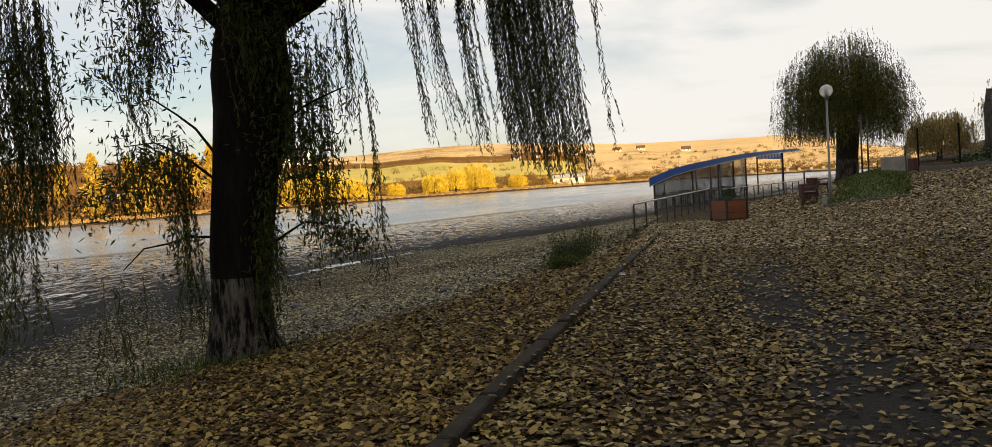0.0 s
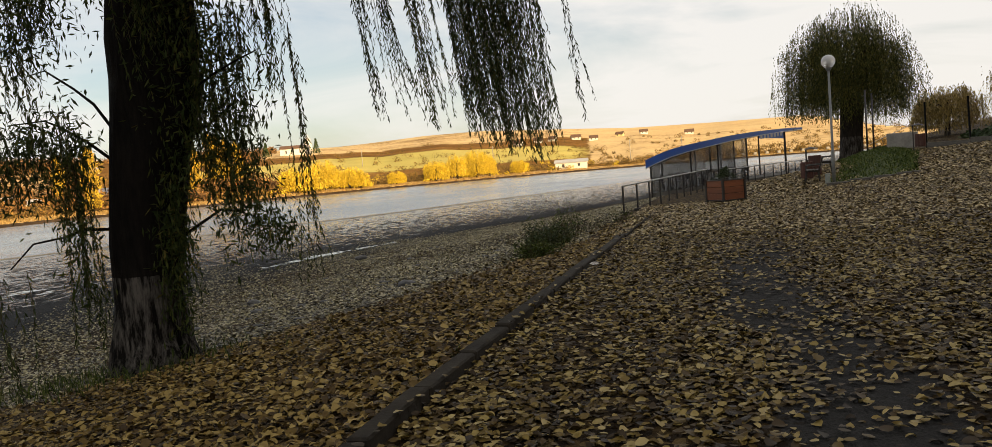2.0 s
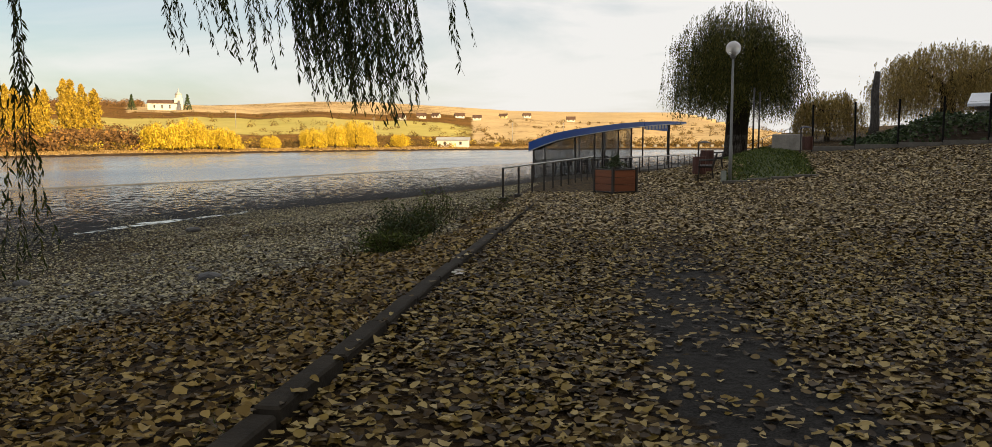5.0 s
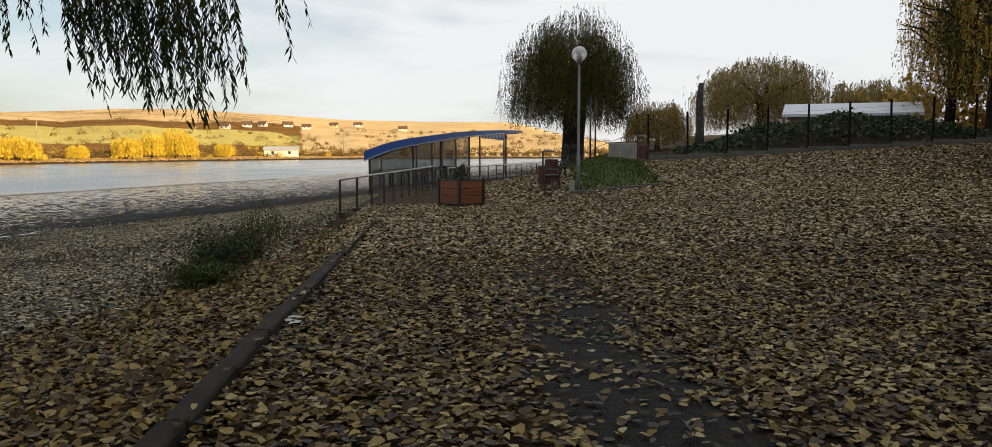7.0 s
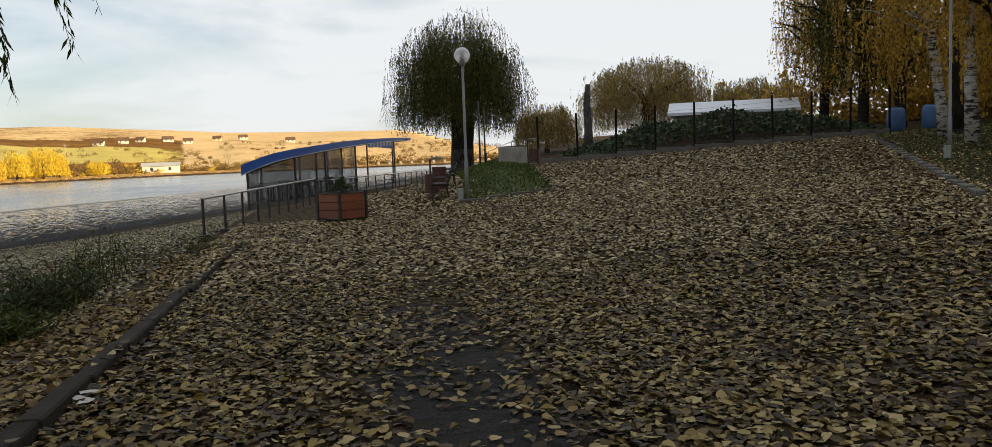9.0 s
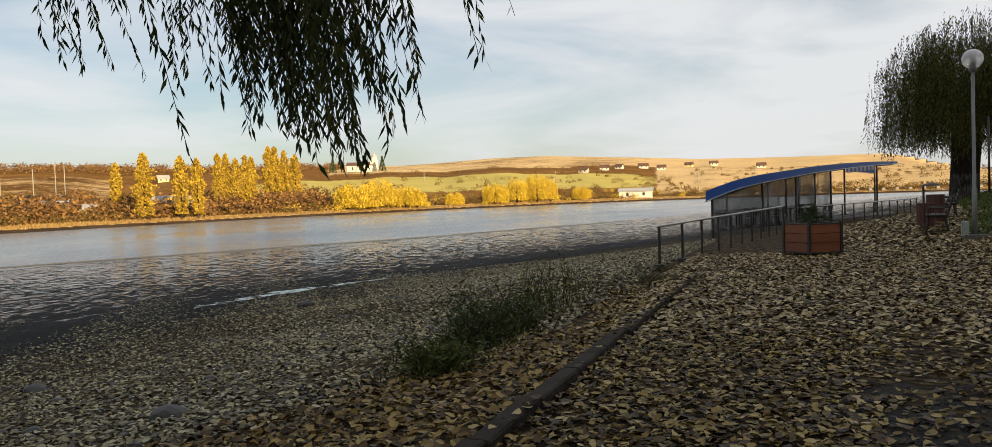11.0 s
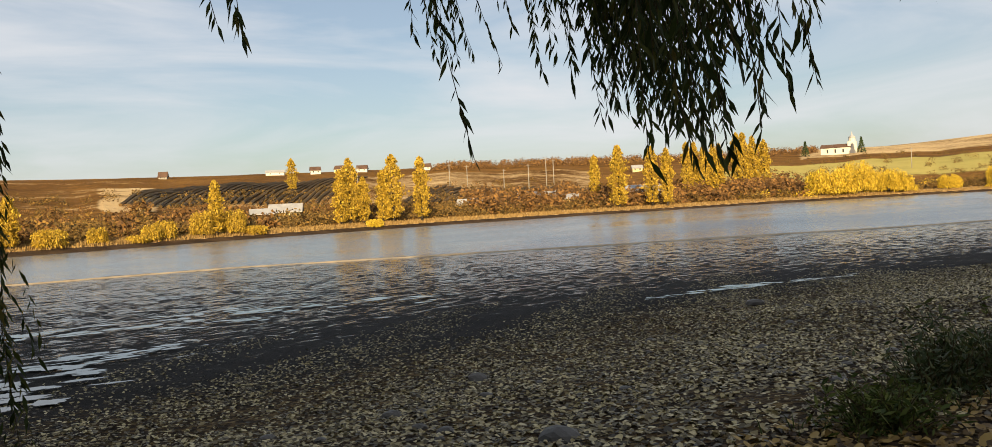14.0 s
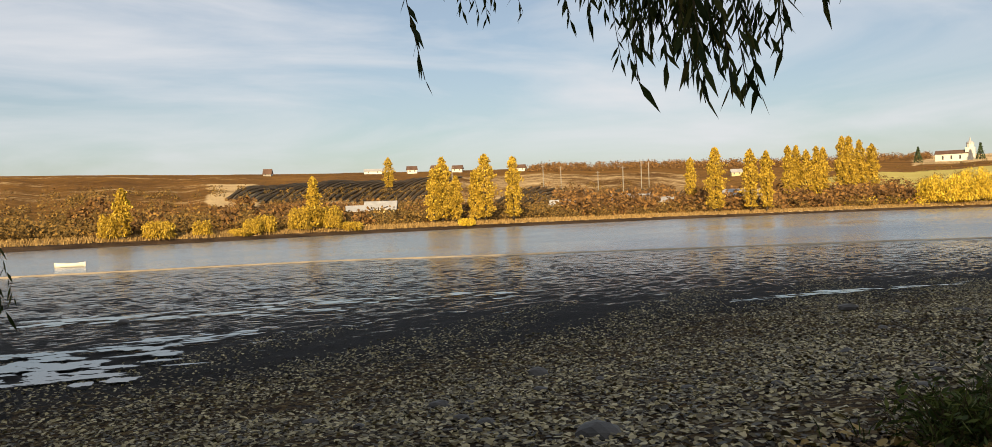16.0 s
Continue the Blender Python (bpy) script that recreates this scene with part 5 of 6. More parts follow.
railing("bank_railing", [(-0.92, 23.1), (-0.2, 28.3), (1.25, 38.3)], 0.98, "dark steel bank railing with worn grey top rail", 0, 1.5, 2, -0.33)
railing("terrace_railing", [(1.9, 42.0), (4.9, 51.5), (8.9, 65.0)], 0.85, "low dark terrace railing by the lake", 2, 2.0)
railing("far_railing", [(11.6, 66.0), (17.5, 66.5)], 0.9, "far railing on the lake terrace", 1, 2.0)
planter(2.02, 26.45)
globe_lamp(5.45, 27.4, 3.98, "tall grey lamp post with a frosted globe", (-0.2, -0.05))
globe_lamp(18.1, 24.3, 4.6, "bare lamp post that has lost its globe, on the lawn", (-0.16, -0.1), False)
bench(5.05, 29.9, 83, "dark slatted bench facing the lake beside the grass bed")
bench(6.0, 34.6, 83, "slatted bench beside the willow's grass bed")
litter_bin(5.02, 31.6, gz(5.02, 31.6), "red-brown slatted bin beside the bench", 0.6, False)
litter_bin(5.4, 32.6, gz(5.4, 32.6), "dark slatted bin on a post beside the bench", 0.75)
litter_bin(11.0, 41.6, gz(11.0, 41.6) + 0.15, "red-brown slatted bin on a dark post by the fence", 0.6)
wall = Buf().box((1.5, 0.3, 1.1), pose(11.25, 47.0, gz(11.25, 47.0) + 0.3, 0, 0, -20), 0.03)
solid("wall_concrete", wall, M_CONC, "short weathered concrete wall at the bed's end", "wall", "structure")
for x, y, h in ((9.6, 47.5, 3.4), (10.2, 49.2, 3.2)):
    p = Buf().tube([(x, y, gz(x, y) - 0.1), (x, y, gz(x, y) + h)], [0.05, 0.045], 10)
    solid("fence_pole", p, M_STEEL, "thin dark pole standing by the concrete wall", "pole", "", True, "poles by the wall")
fence((11.6, 43.2), (28.0, 40.0), 9)
pavilion()

k = 46
wc = []
for _ in range(k):
    x, y = rng.uniform(34, 62), rng.uniform(30, 74)
    if x > 36 + max(y - 46, 0) * 0.6:
        s = rng.uniform(2.0, 3.6)
        wc.append(np.array((x, y, gz(x, y) + s * rng.uniform(0.6, 2.0))) + rng.normal(0, 1, (420, 3)) * (s * 0.5, s * 0.5, s * 0.6))
for q in np.linspace(0.12, 1, 28):
    x, y = 32 + 26 * q + rng.normal(0, 1.2), 60 - 26 * q + rng.normal(0, 1.2)
    wc.append(np.array((x, y, gz(x, y) + rng.uniform(0.4, 1.6))) + rng.normal(0, 1, (420, 3)) * (1.3, 1.3, 0.8))
solid("grove_wood", fast_mesh("grove_wood", *leaf_cloud(np.concatenate(wc), 0.42, 0.6), M_LEAF_G), None, "gold and brown wood behind the birches", "woods", "stuff")

# mound with ivy, the white-roofed building and clutter behind the fence
mx, my = np.meshgrid(np.linspace(0, 1, 40), np.linspace(0, 1, 14))
ax_, ay_ = 15.2 + mx * 15.0, 45.8 - mx * 2.4 + my * 5.0
hh = 1.75 * np.sin(np.pi * np.clip(mx * 1.0, 0.02, 0.98)) ** 0.7 * np.sin(np.pi * my) ** 0.6
hh = hh * (0.85 + 0.3 * np.array([noise.noise((a * 0.5, b * 0.5, 2)) for a, b in zip(ax_.ravel(), ay_.ravel())]).reshape(hh.shape))
gzz = land(ax_, ay_)[0]
Vm = np.stack([ax_, ay_, gzz + hh - 0.1], -1).reshape(-1, 3)
i_, j_ = np.meshgrid(np.arange(13), np.arange(39), indexing="ij")
Fm = np.stack([i_ * 40 + j_, i_ * 40 + j_ + 1, (i_ + 1) * 40 + j_ + 1, (i_ + 1) * 40 + j_], -1).reshape(-1, 4)
mound = thing("ivy_mound", Matrix(), "earth mound overgrown with dark green ivy", "mound")
part("earth", fast_mesh("earth", Vm, Fm, M_SOIL), None, mound)
pick = Vm[rng.integers(0, len(Vm), 9000)] + rng.normal(0, 0.16, (9000, 3)) * (1, 1, 0.5) + (0, 0, 0.1)
part("ivy", fast_mesh("ivy", *leaf_cloud(pick, 0.2, 0.8, 0.2), M_IVY), None, mound)


def gable_house(x, y, z, w, d, h, rise, rz, wall_m, roof_m, label, name="house", windows=2, group="houses beyond the lake"):
    """A small house: walls, gabled roof with overhang, door and windows set proud."""
    t = thing(name, pose(x, y, z, 0, 0, rz), label, "house", group)
    b = Buf()
    b.add([(-w / 2, -d / 2, -1.5), (w / 2, -d / 2, -1.5), (w / 2, d / 2, -1.5), (-w / 2, d / 2, -1.5), (-w / 2, -d / 2, h), (w / 2, -d / 2, h), (w / 2, d / 2, h), (-w / 2, d / 2, h), (-w / 2, 0, h + rise), (w / 2, 0, h + rise)],
          [(0, 1, 5, 4), (2, 3, 7, 6), (1, 2, 6, 9, 5), (3, 0, 4, 8, 7)])
    part("wall", b, wall_m, t)
    r = Buf()
    o, q = 0.5, 0.18
    for s in (-1, 1):
        e = h - rise * o / (d / 2)
        r.add([(-w / 2 - o, s * (d / 2 + o), e), (w / 2 + o, s * (d / 2 + o), e), (w / 2 + o, 0, h + rise), (-w / 2 - o, 0, h + rise), (-w / 2 - o, s * (d / 2 + o), e + q), (w / 2 + o, s * (d / 2 + o), e + q), (w / 2 + o, 0, h + rise + q), (-w / 2 - o, 0, h + rise + q)],
              [(0, 1, 2, 3), (7, 6, 5, 4), (0, 4, 5, 1), (1, 5, 6, 2), (3, 7, 4, 0)])
    part("roof", r, roof_m, t)
    for k in range(windows):
        px = -w / 2 + (k + 0.5) * w / windows
        part("window", Buf().box((0.9, 0.1, 1.1), pose(px, -d / 2 - 0.02, h * 0.55), 0.02), M_DARK, t)
    part("door", Buf().box((0.1, 1.0, 2.0), pose(w / 2 + 0.02, d * 0.1, 1.0), 0.02), M_DARK, t)
    return t


gable_house(28.5, 56.5, gz(28.5, 56.5) + 1.0, 7.2, 4.0, 0.5, 0.6, -27, M_CONC, M_ROOF_W, "low building with a white sheet roof behind the mound", "white_roofed_building", 0, "")
shed = thing("shed", pose(34.5, 37.0, gz(34.5, 37) + 0.1, 0, 0, 25), "blue-grey sheet metal shed at the grove's edge", "shed")
part("body", Buf().box((2.4, 2.0, 2.1), pose(0, 0, 1.0), 0.02), M_SHED, shed)
part("roof", Buf().box((2.6, 2.2, 0.08), pose(0, 0, 2.1, 3), 0.01), M_SHED, shed)
for x, y, w in ((28.8, 40.6, 0.8), (30.2, 40.0, 0.7)):
    brl = thing("barrel", pose(x, y, gz(x, y)), "blue plastic barrel beyond the fence's end", "barrel", "blue barrels")
    part("body", Buf().tube([(0, 0, 0), (0, 0, 0.1), (0, 0, 0.35), (0, 0, 0.7), (0, 0, 1.0), (0, 0, 1.1)], [w * 0.46, w * 0.5, w * 0.54, w * 0.54, w * 0.5, w * 0.42], 16), M_TARP, brl, "", True)
    part("lid", Buf().tube([(0, 0, 1.1), (0, 0, 1.15)], [w * 0.36, w * 0.34], 14), M_TARP, brl)

# grass bed, lawns and weeds
def bed_sides(y):
    return np.interp(y, [26.9, 31, 36, 54], [5.1, 5.8, 6.8, 8.6]), np.interp(y, [26.9, 28.0, 42, 54], [5.2, 8.1, 11.0, 11.4])


def bed_rise(x, y):
    """How far the bed under the willow swells above the ground round it."""
    left, right = bed_sides(y)
    return 0.15 * smooth01((x - left) / 2.4) * smooth01((right - x) / 0.7) * smooth01((y - 27.2) / 4) * smooth01((50 - y) / 6)


n = 16000
gx, gy = rng.uniform(4.8, 12, n), rng.uniform(26.9, 54, n)
inside = (gx > bed_sides(gy)[0]) & (gx < bed_sides(gy)[1])
grass_patch("bed_grass", gx[inside], gy[inside], 0.05, 0.17, 0.026, M_GRASS, "fresh green grass of the bed under the willow", 0.7, "grass", bed_rise)
by_, bf_ = np.meshgrid(np.linspace(26.95, 50, 50), np.linspace(0, 1, 24))
bl_, br_ = bed_sides(by_)
bx_ = bl_ + (br_ - bl_) * bf_
bz_ = land(bx_, by_)[0] + bed_rise(bx_, by_) - 0.03 + 0.06 * np.sin(np.pi * bf_) + 0.02 * np.sin(bx_ * 5.1) * np.sin(by_ * 4.3)
i_, j_ = np.meshgrid(np.arange(23), np.arange(49), indexing="ij")
bed_me = fast_mesh("bed_mound", np.stack([bx_, by_, bz_], -1).reshape(-1, 3), np.stack([i_ * 50 + j_, (i_ + 1) * 50 + j_, (i_ + 1) * 50 + j_ + 1, i_ * 50 + j_ + 1], -1).reshape(-1, 4)[:, ::-1], M_TURF)
bed_me.polygons.foreach_set("use_smooth", np.ones(len(bed_me.polygons), bool))
solid("bed_mound", bed_me, None, "low grassy mound of the bed under the willow", "ground", "structure")
n = 42000
gx, gy = rng.uniform(8, 34, n), rng.uniform(9, 40, n)
inside = gx > np.interp(gy, [9, 13, 17, 39.5], [7.0, 10.4, 12.7, 26.7])
grass_patch("lawn_grass", gx[inside], gy[inside], 0.03, 0.1, 0.03, M_GRASS, "thin lawn grass under the birches")
n = 1600
gx, gy = rng.uniform(4.6, 8.5, n), rng.uniform(2.4, 7.6, n)
grass_patch("tree_bed_grass", gx, gy, 0.06, 0.2, 0.012, M_GRASS, "grass in the tree bed")
for x, y, r, h, k, lf, gap in ((-1.4, 13.0, 0.26, 0.36, 130, 0.085, 46), (-1.6, 13.7, 0.2, 0.3, 60, 0.085, 40), (-1.6, 14.3, 0.3, 0.56, 75, 0.085, 40), (-1.62, 14.85, 0.36, 0.72, 100, 0.085, 40), (-1.55, 15.5, 0.34, 0.6, 70, 0.09, 36), (-1.6, 16.4, 0.45, 0.8, 42, 0.075, 22),
                               (-1.7, 17.4, 0.5, 0.95, 34, 0.07, 18), (-1.75, 18.5, 0.5, 0.9, 26, 0.07, 16), (-1.5, 19.6, 0.45, 0.6, 14, 0.06, 14), (-0.75, 18.6, 0.3, 0.26, 14, 0.06, 22), (-0.6, 20.6, 0.35, 0.22, 34, 0.06, 26), (-0.85, 22.2, 0.3, 0.22, 30, 0.06, 26)):
    weed_bush(x, y, r, h, k, "tall thin green weeds growing on the bank" if h > 0.75 else "dense dark green weeds growing on the bank" if h > 0.5 else "low grassy weeds by the kerb", lf, gap)
n = 260
c = rng.normal((-1.5, 14.4), (0.28, 0.8), (n, 2))
grass_patch("weed_grass", c[:, 0], c[:, 1], 0.08, 0.24, 0.006, M_GRASS, "grass tufts among the weeds", 0.45)
n = 900
c = rng.normal((-5.6, 6.9), (0.9, 0.6), (n, 2))
grass_patch("trunk_grass", c[:, 0], c[:, 1], 0.06, 0.26, 0.008, M_GRASS, "grass tufts round the willow's foot", 0.4)
n = 260
c = np.stack([rng.uniform(-0.4, -0.1, n), rng.uniform(-3, 20, n)], -1)
grass_patch("kerb_grass", c[:, 0], c[:, 1], 0.04, 0.12, 0.006, M_GRASS, "sparse grass beside the kerb", 0.4)
b_ = thing("tree_bed_shrub", pose(6.0, 6.6, gz(6, 6.6)), "sprawling green shrub at the tree bed's edge", "shrub")
V_, F_ = leaf_cloud(rng.normal((0.2, 0, 0.18), (0.3, 0.4, 0.1), (500, 3)), 0.07, 0.6)
part("foliage", fast_mesh("foliage", V_, F_, M_LEAF_B), None, b_)


# ---- mud flat ----
def stone(x, y, r, flat, label, mat=None):
    bm = bmesh.new()
    bmesh.ops.create_icosphere(bm, subdivisions=2, radius=r)
    for v in bm.verts:
        v.co = v.co * (1 + 0.35 * noise.noise(v.co / r * 0.9 + Vector((x, y, 0))))
        v.co.z *= flat
    bm.transform(Matrix.Translation((x, y, gz(x, y) + r * flat * 0.3)))
    me = bpy.data.meshes.new("stone")
    bm.to_mesh(me)
    bm.free()
    me.materials.append(mat or M_STONE)
    solid("stone", me, None, label, "stone", "", False, "stones on the mud")


for x, y, r in ((-10.3, 24.8, 0.22), (-26.8, 12.3, 0.2), (-8.6, 15.1, 0.16), (-7.0, 12.6, 0.12)):
    stone(x, y, r, 0.6, "dark wet stone lying on the mud")
for _ in range(70):
    stone(rng.uniform(-9, -2.0), rng.uniform(7, 24), rng.uniform(0.03, 0.1), 0.55, "small dark stone among the fallen leaves")
stone(-3.6, 12.1, 0.17, 0.5, "flat dark stone half sunk in the bank")


def pool(cx, cy, L, W, turn, seed):
    """A shallow puddle with a ragged outline."""
    b = Buf()
    n = 46
    ring = []
    for k in range(n):
        a = 2 * math.pi * k / n
        q = 1 + 0.55 * noise.noise((math.cos(a) * 2.2 + seed, math.sin(a) * 2.2, 0.3)) + 0.3 * noise.noise((math.cos(a) * 6 + seed, math.sin(a) * 6, 1.3))
        x, y = L * math.cos(a) * q, W * math.sin(a) * q
        c, s = math.cos(turn), math.sin(turn)
        ring.append((cx + x * c - y * s, cy + x * s + y * c))
    z = gz(cx, cy) + 0.075
    b.add([(x, y, z) for x, y in ring], [tuple(range(n))])
    return b


pools = Buf()
for cx, cy, L, W, tn, k in ((-14.9, 26.9, 0.7, 0.3, 1.2, 5), (-14.8, 28.2, 1.0, 0.42, 1.2, 9), (-14.6, 30.0, 1.2, 0.5, 1.2, 12), (-14.2, 31.3, 1.0, 0.42, 1.2, 9), (-13.5, 32.6, 0.9, 0.32, 1.2, 7), (-12.9, 33.9, 0.8, 0.26, 1.2, 5),
                            (-16.0, 9.6, 1.6, 0.9, 1.3, 12), (-17.6, 10.0, 1.8, 1.0, 1.3, 14), (-19.3, 10.5, 2.0, 0.9, 1.4, 14), (-20.4, 12.0, 1.8, 0.7, 1.4, 12), (-20.3, 13.6, 1.2, 0.5, 1.4, 7), (-18.2, 8.4, 2.0, 1.0, 1.3, 14), (-19.6, 6.8, 2.0, 1.2, 1.4, 12),
                            (-28.4, 12.0, 2.6, 1.2, 1.4, 12), (-27.3, 13.6, 2.0, 0.9, 1.4, 9), (-24.6, 17.2, 1.6, 0.7, 1.3, 8), (-28.8, 17.4, 2.2, 0.8, 1.3, 8), (-27.0, 20.2, 2.0, 0.8, 1.3, 9), (-25.6, 22.4, 2.0, 0.8, 1.3, 9), (-23.9, 24.0, 1.6, 0.6, 1.3, 7)):
    for _ in range(int(k * 1.7)):
        o = pool(cx + rng.normal(0, W * 0.8), cy + rng.normal(0, L * 0.6), L * rng.uniform(0.07, 0.26), W * rng.uniform(0.07, 0.26), tn, rng.uniform(0, 40))
        pools.add(o.v, o.f)
solid("puddles", pools, M_POOL, "shallow bright puddles on the dark mud", "puddle", "stuff")

# dry sandy rim along the water
rim = Buf()
ys = np.arange(-30, 110, 1.0)
pr = []
for y in ys:
    w = water_x(y) + 0.6 + 0.8 * noise.noise((0, y * 0.07, 5))
    k = 0.35 + 0.3 * noise.noise((4, y * 0.2, 0))
    pr.append([(w + 0.35 + 0.4 * k, y, -2.34), (w + 0.15, y, -2.2 + 0.06 * k), (w - 0.1, y, -2.21), (w - 0.35 - 0.4 * k, y, -2.36)])
rim.v = [p for r in pr for p in r]
rim.f = [(i * 4 + j, i * 4 + j + 1, (i + 1) * 4 + j + 1, (i + 1) * 4 + j) for i in range(len(pr) - 1) for j in range(3)]
M_SAND = grain_mat("pale_sand", (0.26, 0.21, 0.14), (0.45, 0.37, 0.26), 1.5, 0.9, 0, 0.3)
solid("sand_rim", rim, M_SAND, "pale dry sand rim along the water's edge", "sand", "structure", True)


# ---- fallen leaves ----
def strip_keep(x, y):
    """Leaves lie thick, but drift off the worn strip of the path in patches."""
    d = np.abs(x - np.interp(y, [-4, 2, 5, 7.7, 9.5, 15], [3.1, 2.75, 2.6, 2.15, 2.35, 2.8]) - 0.15 * np.sin(y * 1.9))
    clear = np.interp(d, [0.25, 0.7], [0.26, 1.0])
    clear = np.maximum(clear, np.interp(y, [14, 17], [0.0, 1.0]))
    wave = np.sin(x * 2.1 + y * 0.7) * 0.5 + np.sin(x * 0.9 - y * 1.7) * 0.5
    drift = np.sin(x * 4.3 + 1.3 * np.sin(y * 2.2)) * np.sin(y * 3.1 + 1.1 * np.sin(x * 2.7))
    return np.clip(clear * (0.86 + 0.26 * wave) + np.where(clear < 0.9, 0.2 * drift, 0.08 * drift), 0.03, 1) * feather(x, y)


def feather(x, y, y0=-9.0, y1=-3.5):
    """Thins the carpet of leaves out towards its ends, unevenly."""
    wob = 0.22 * np.sin(x * 1.7 + y) + 0.18 * np.sin(x * 0.6 - y * 1.3)
    return np.clip(np.interp(y, [y0, y1], [-0.1, 1.2]) + wob, 0, 1) * np.clip(np.interp(x, [8.8, 11.5], [1.2, -0.1]) + wob, 0, 1)


def mud_edge(x, y):
    edge = np.interp(y, [3, 5, 7.5, 9, 11, 13, 16, 22], [-7.5, -6.6, -4.6, -3.3, -2.4, -1.3, -0.8, -0.6])
    return np.clip((x - edge + 0.3 * np.sin(y * 1.1) + 0.2 * np.sin(y * 2.7 + x)) / 0.8 + 0.5, 0, 1)


def bank_keep(x, y):
    return np.clip(np.interp(x, [-20, -14.5, -10.5, -6, 0], [0.0, 0.2, 0.55, 1.0, 1.0]) + 0.15 * np.sin(x * 1.3 + y * 0.9), 0, 1) * (np.hypot(x + 5.25, y - 7.25) > 0.5)


fallen_leaves("path_leaves", 0.07, 5.6, -9, 15, 600, 0.064, M_FALLEN, strip_keep, "yellow and brown fallen leaves covering the path", True)
fallen_leaves("path_leaves_side", 5.6, 11.5, -9, 15, 300, 0.08, M_FALLEN, strip_keep, "yellow and brown fallen leaves beside the path")
fallen_leaves("path_leaves_beyond", -0.6, 14, 13.8, 27, 280, 0.082, M_FALLEN_P, lambda x, y: np.interp(y + 0.5 * np.sin(x * 1.9), [13.8, 16], [0, 0.95]) * np.where((y > 26.9) & (x > 5.2) & (x < bed_sides(y)[1]), 0.0, 1.0), "fallen leaves covering the promenade")
fallen_leaves("plaza_leaves", 1.5, 26, 27, 44, 130, 0.12, M_FALLEN_P, lambda x, y: (x < 13.2 + (y - 18) * 0.62) * np.where((x < bed_sides(y)[0]) | (x > bed_sides(y)[1]), 0.9, 0.12), "fallen leaves covering the plaza")
fallen_leaves("plaza_leaves_side", 9.5, 20, 4, 27, 130, 0.1, M_FALLEN_P, lambda x, y: 0.9 * (x < np.interp(y, [9, 14, 18, 39.5], [8, 11, 13.6, 27])), "fallen leaves at the plaza's edge")
fallen_leaves("lawn_leaves", 9, 32, 12, 40, 34, 0.09, M_FALLEN_P, lambda x, y: 0.85 * (x > np.interp(y, [9, 13, 17, 39.5], [7.0, 10.4, 12.7, 26.7])), "fallen leaves on the lawn under the birches")
fallen_leaves("bank_leaves", -8.5, -0.07, -9, 20, 440, 0.066, M_FALLEN_B, lambda x, y: bank_keep(x, y) * mud_edge(x, y) * feather(x, y), "brown fallen leaves on the bank", True, 0.22)
fallen_leaves("mud_leaves", -20, -0.9, -9, 40, 280, 0.062, M_FALLEN_D, lambda x, y: bank_keep(x, y) * (1 - mud_edge(x, y)) * feather(x, y) * feather(x, -y, -40, -33), "grey-brown fallen leaves on the drying mud", False, 0.16)


# ---- beyond the lake ----
def at_bearing(b, r):
    return ORIGIN[0] + r * math.sin(radians(b)), ORIGIN[1] + r * math.cos(radians(b))


def poplar(b, r, rise, w, label):
    """A poplar whose tip stands that many degrees above the promenade's eye level."""
    x, y = at_bearing(b, r)
    z = gz(x, y)
    h = 1.4 + r * math.tan(radians(rise)) - z
    t = thing("poplar_tree", pose(x, y, z), label, "tree", "poplars on the far shore")
    tr = Buf().tube([(0, 0, -0.4), (0, 0, h * 0.25), (0, 0, h * 0.9)], [0.28, 0.2, 0.04], 8, 0.1)
    part("trunk", tr, M_BARK2, t, "", True)
    k = int(1900 + h * 100)
    q = rng.uniform(0.05, 1, k) ** 0.9
    prof = w * 0.5 * np.sin(np.pi * np.clip(q * 0.9 + 0.1, 0, 1)) ** 0.55 * (1 + 0.22 * np.sin(q * 23 + b * 7) + 0.15 * np.sin(q * 51 + b))
    a = rng.uniform(0, 6.28, k)
    rr = prof * np.sqrt(rng.uniform(0.25, 1, k)) * (1 + 0.2 * np.sin(a * 6 + q * 4 + b))
    c = np.stack([rr * np.cos(a) * (1 + 0.25 * np.sin(a * 3 + q * 9)), rr * np.sin(a), q * h], -1)
    part("crown", fast_mesh("crown", *leaf_cloud(c, 0.25 + h * 0.018, 0.55, -1.0), M_LEAF_POP), None, t)


for b, r, rise, w in ((-81.0, 124, 1.72, 2.2), (-69.3, 136, 2.24, 2.1), (-64.5, 330, 3.53, 4.0), (-61.3, 150, 2.6, 2.4), (-60.7, 152, 3.34, 3.1), (-59.8, 153, 2.09, 2.3), (-58.5, 156, 2.45, 2.3), (-57.8, 156, 3.49, 3.6), (-55.9, 159, 3.26, 2.9),
                      (-44.1, 215, 2.76, 2.6), (-42.5, 190, 3.33, 3.9), (-40.3, 195, 3.13, 3.3), (-39.3, 197, 2.98, 2.8), (-38.0, 235, 3.26, 2.6), (-37.5, 237, 3.26, 2.6), (-36.9, 236, 2.93, 2.9), (-36.3, 238, 3.13, 2.6), (-35.9, 240, 3.02, 2.6),
                      (-34.8, 262, 3.67, 3.6), (-34.4, 264, 3.64, 3.4), (-33.8, 266, 3.39, 3.4), (-33.1, 268, 3.13, 3.8)):
    poplar(b, r, rise, w, "tall golden poplar on the far shore")


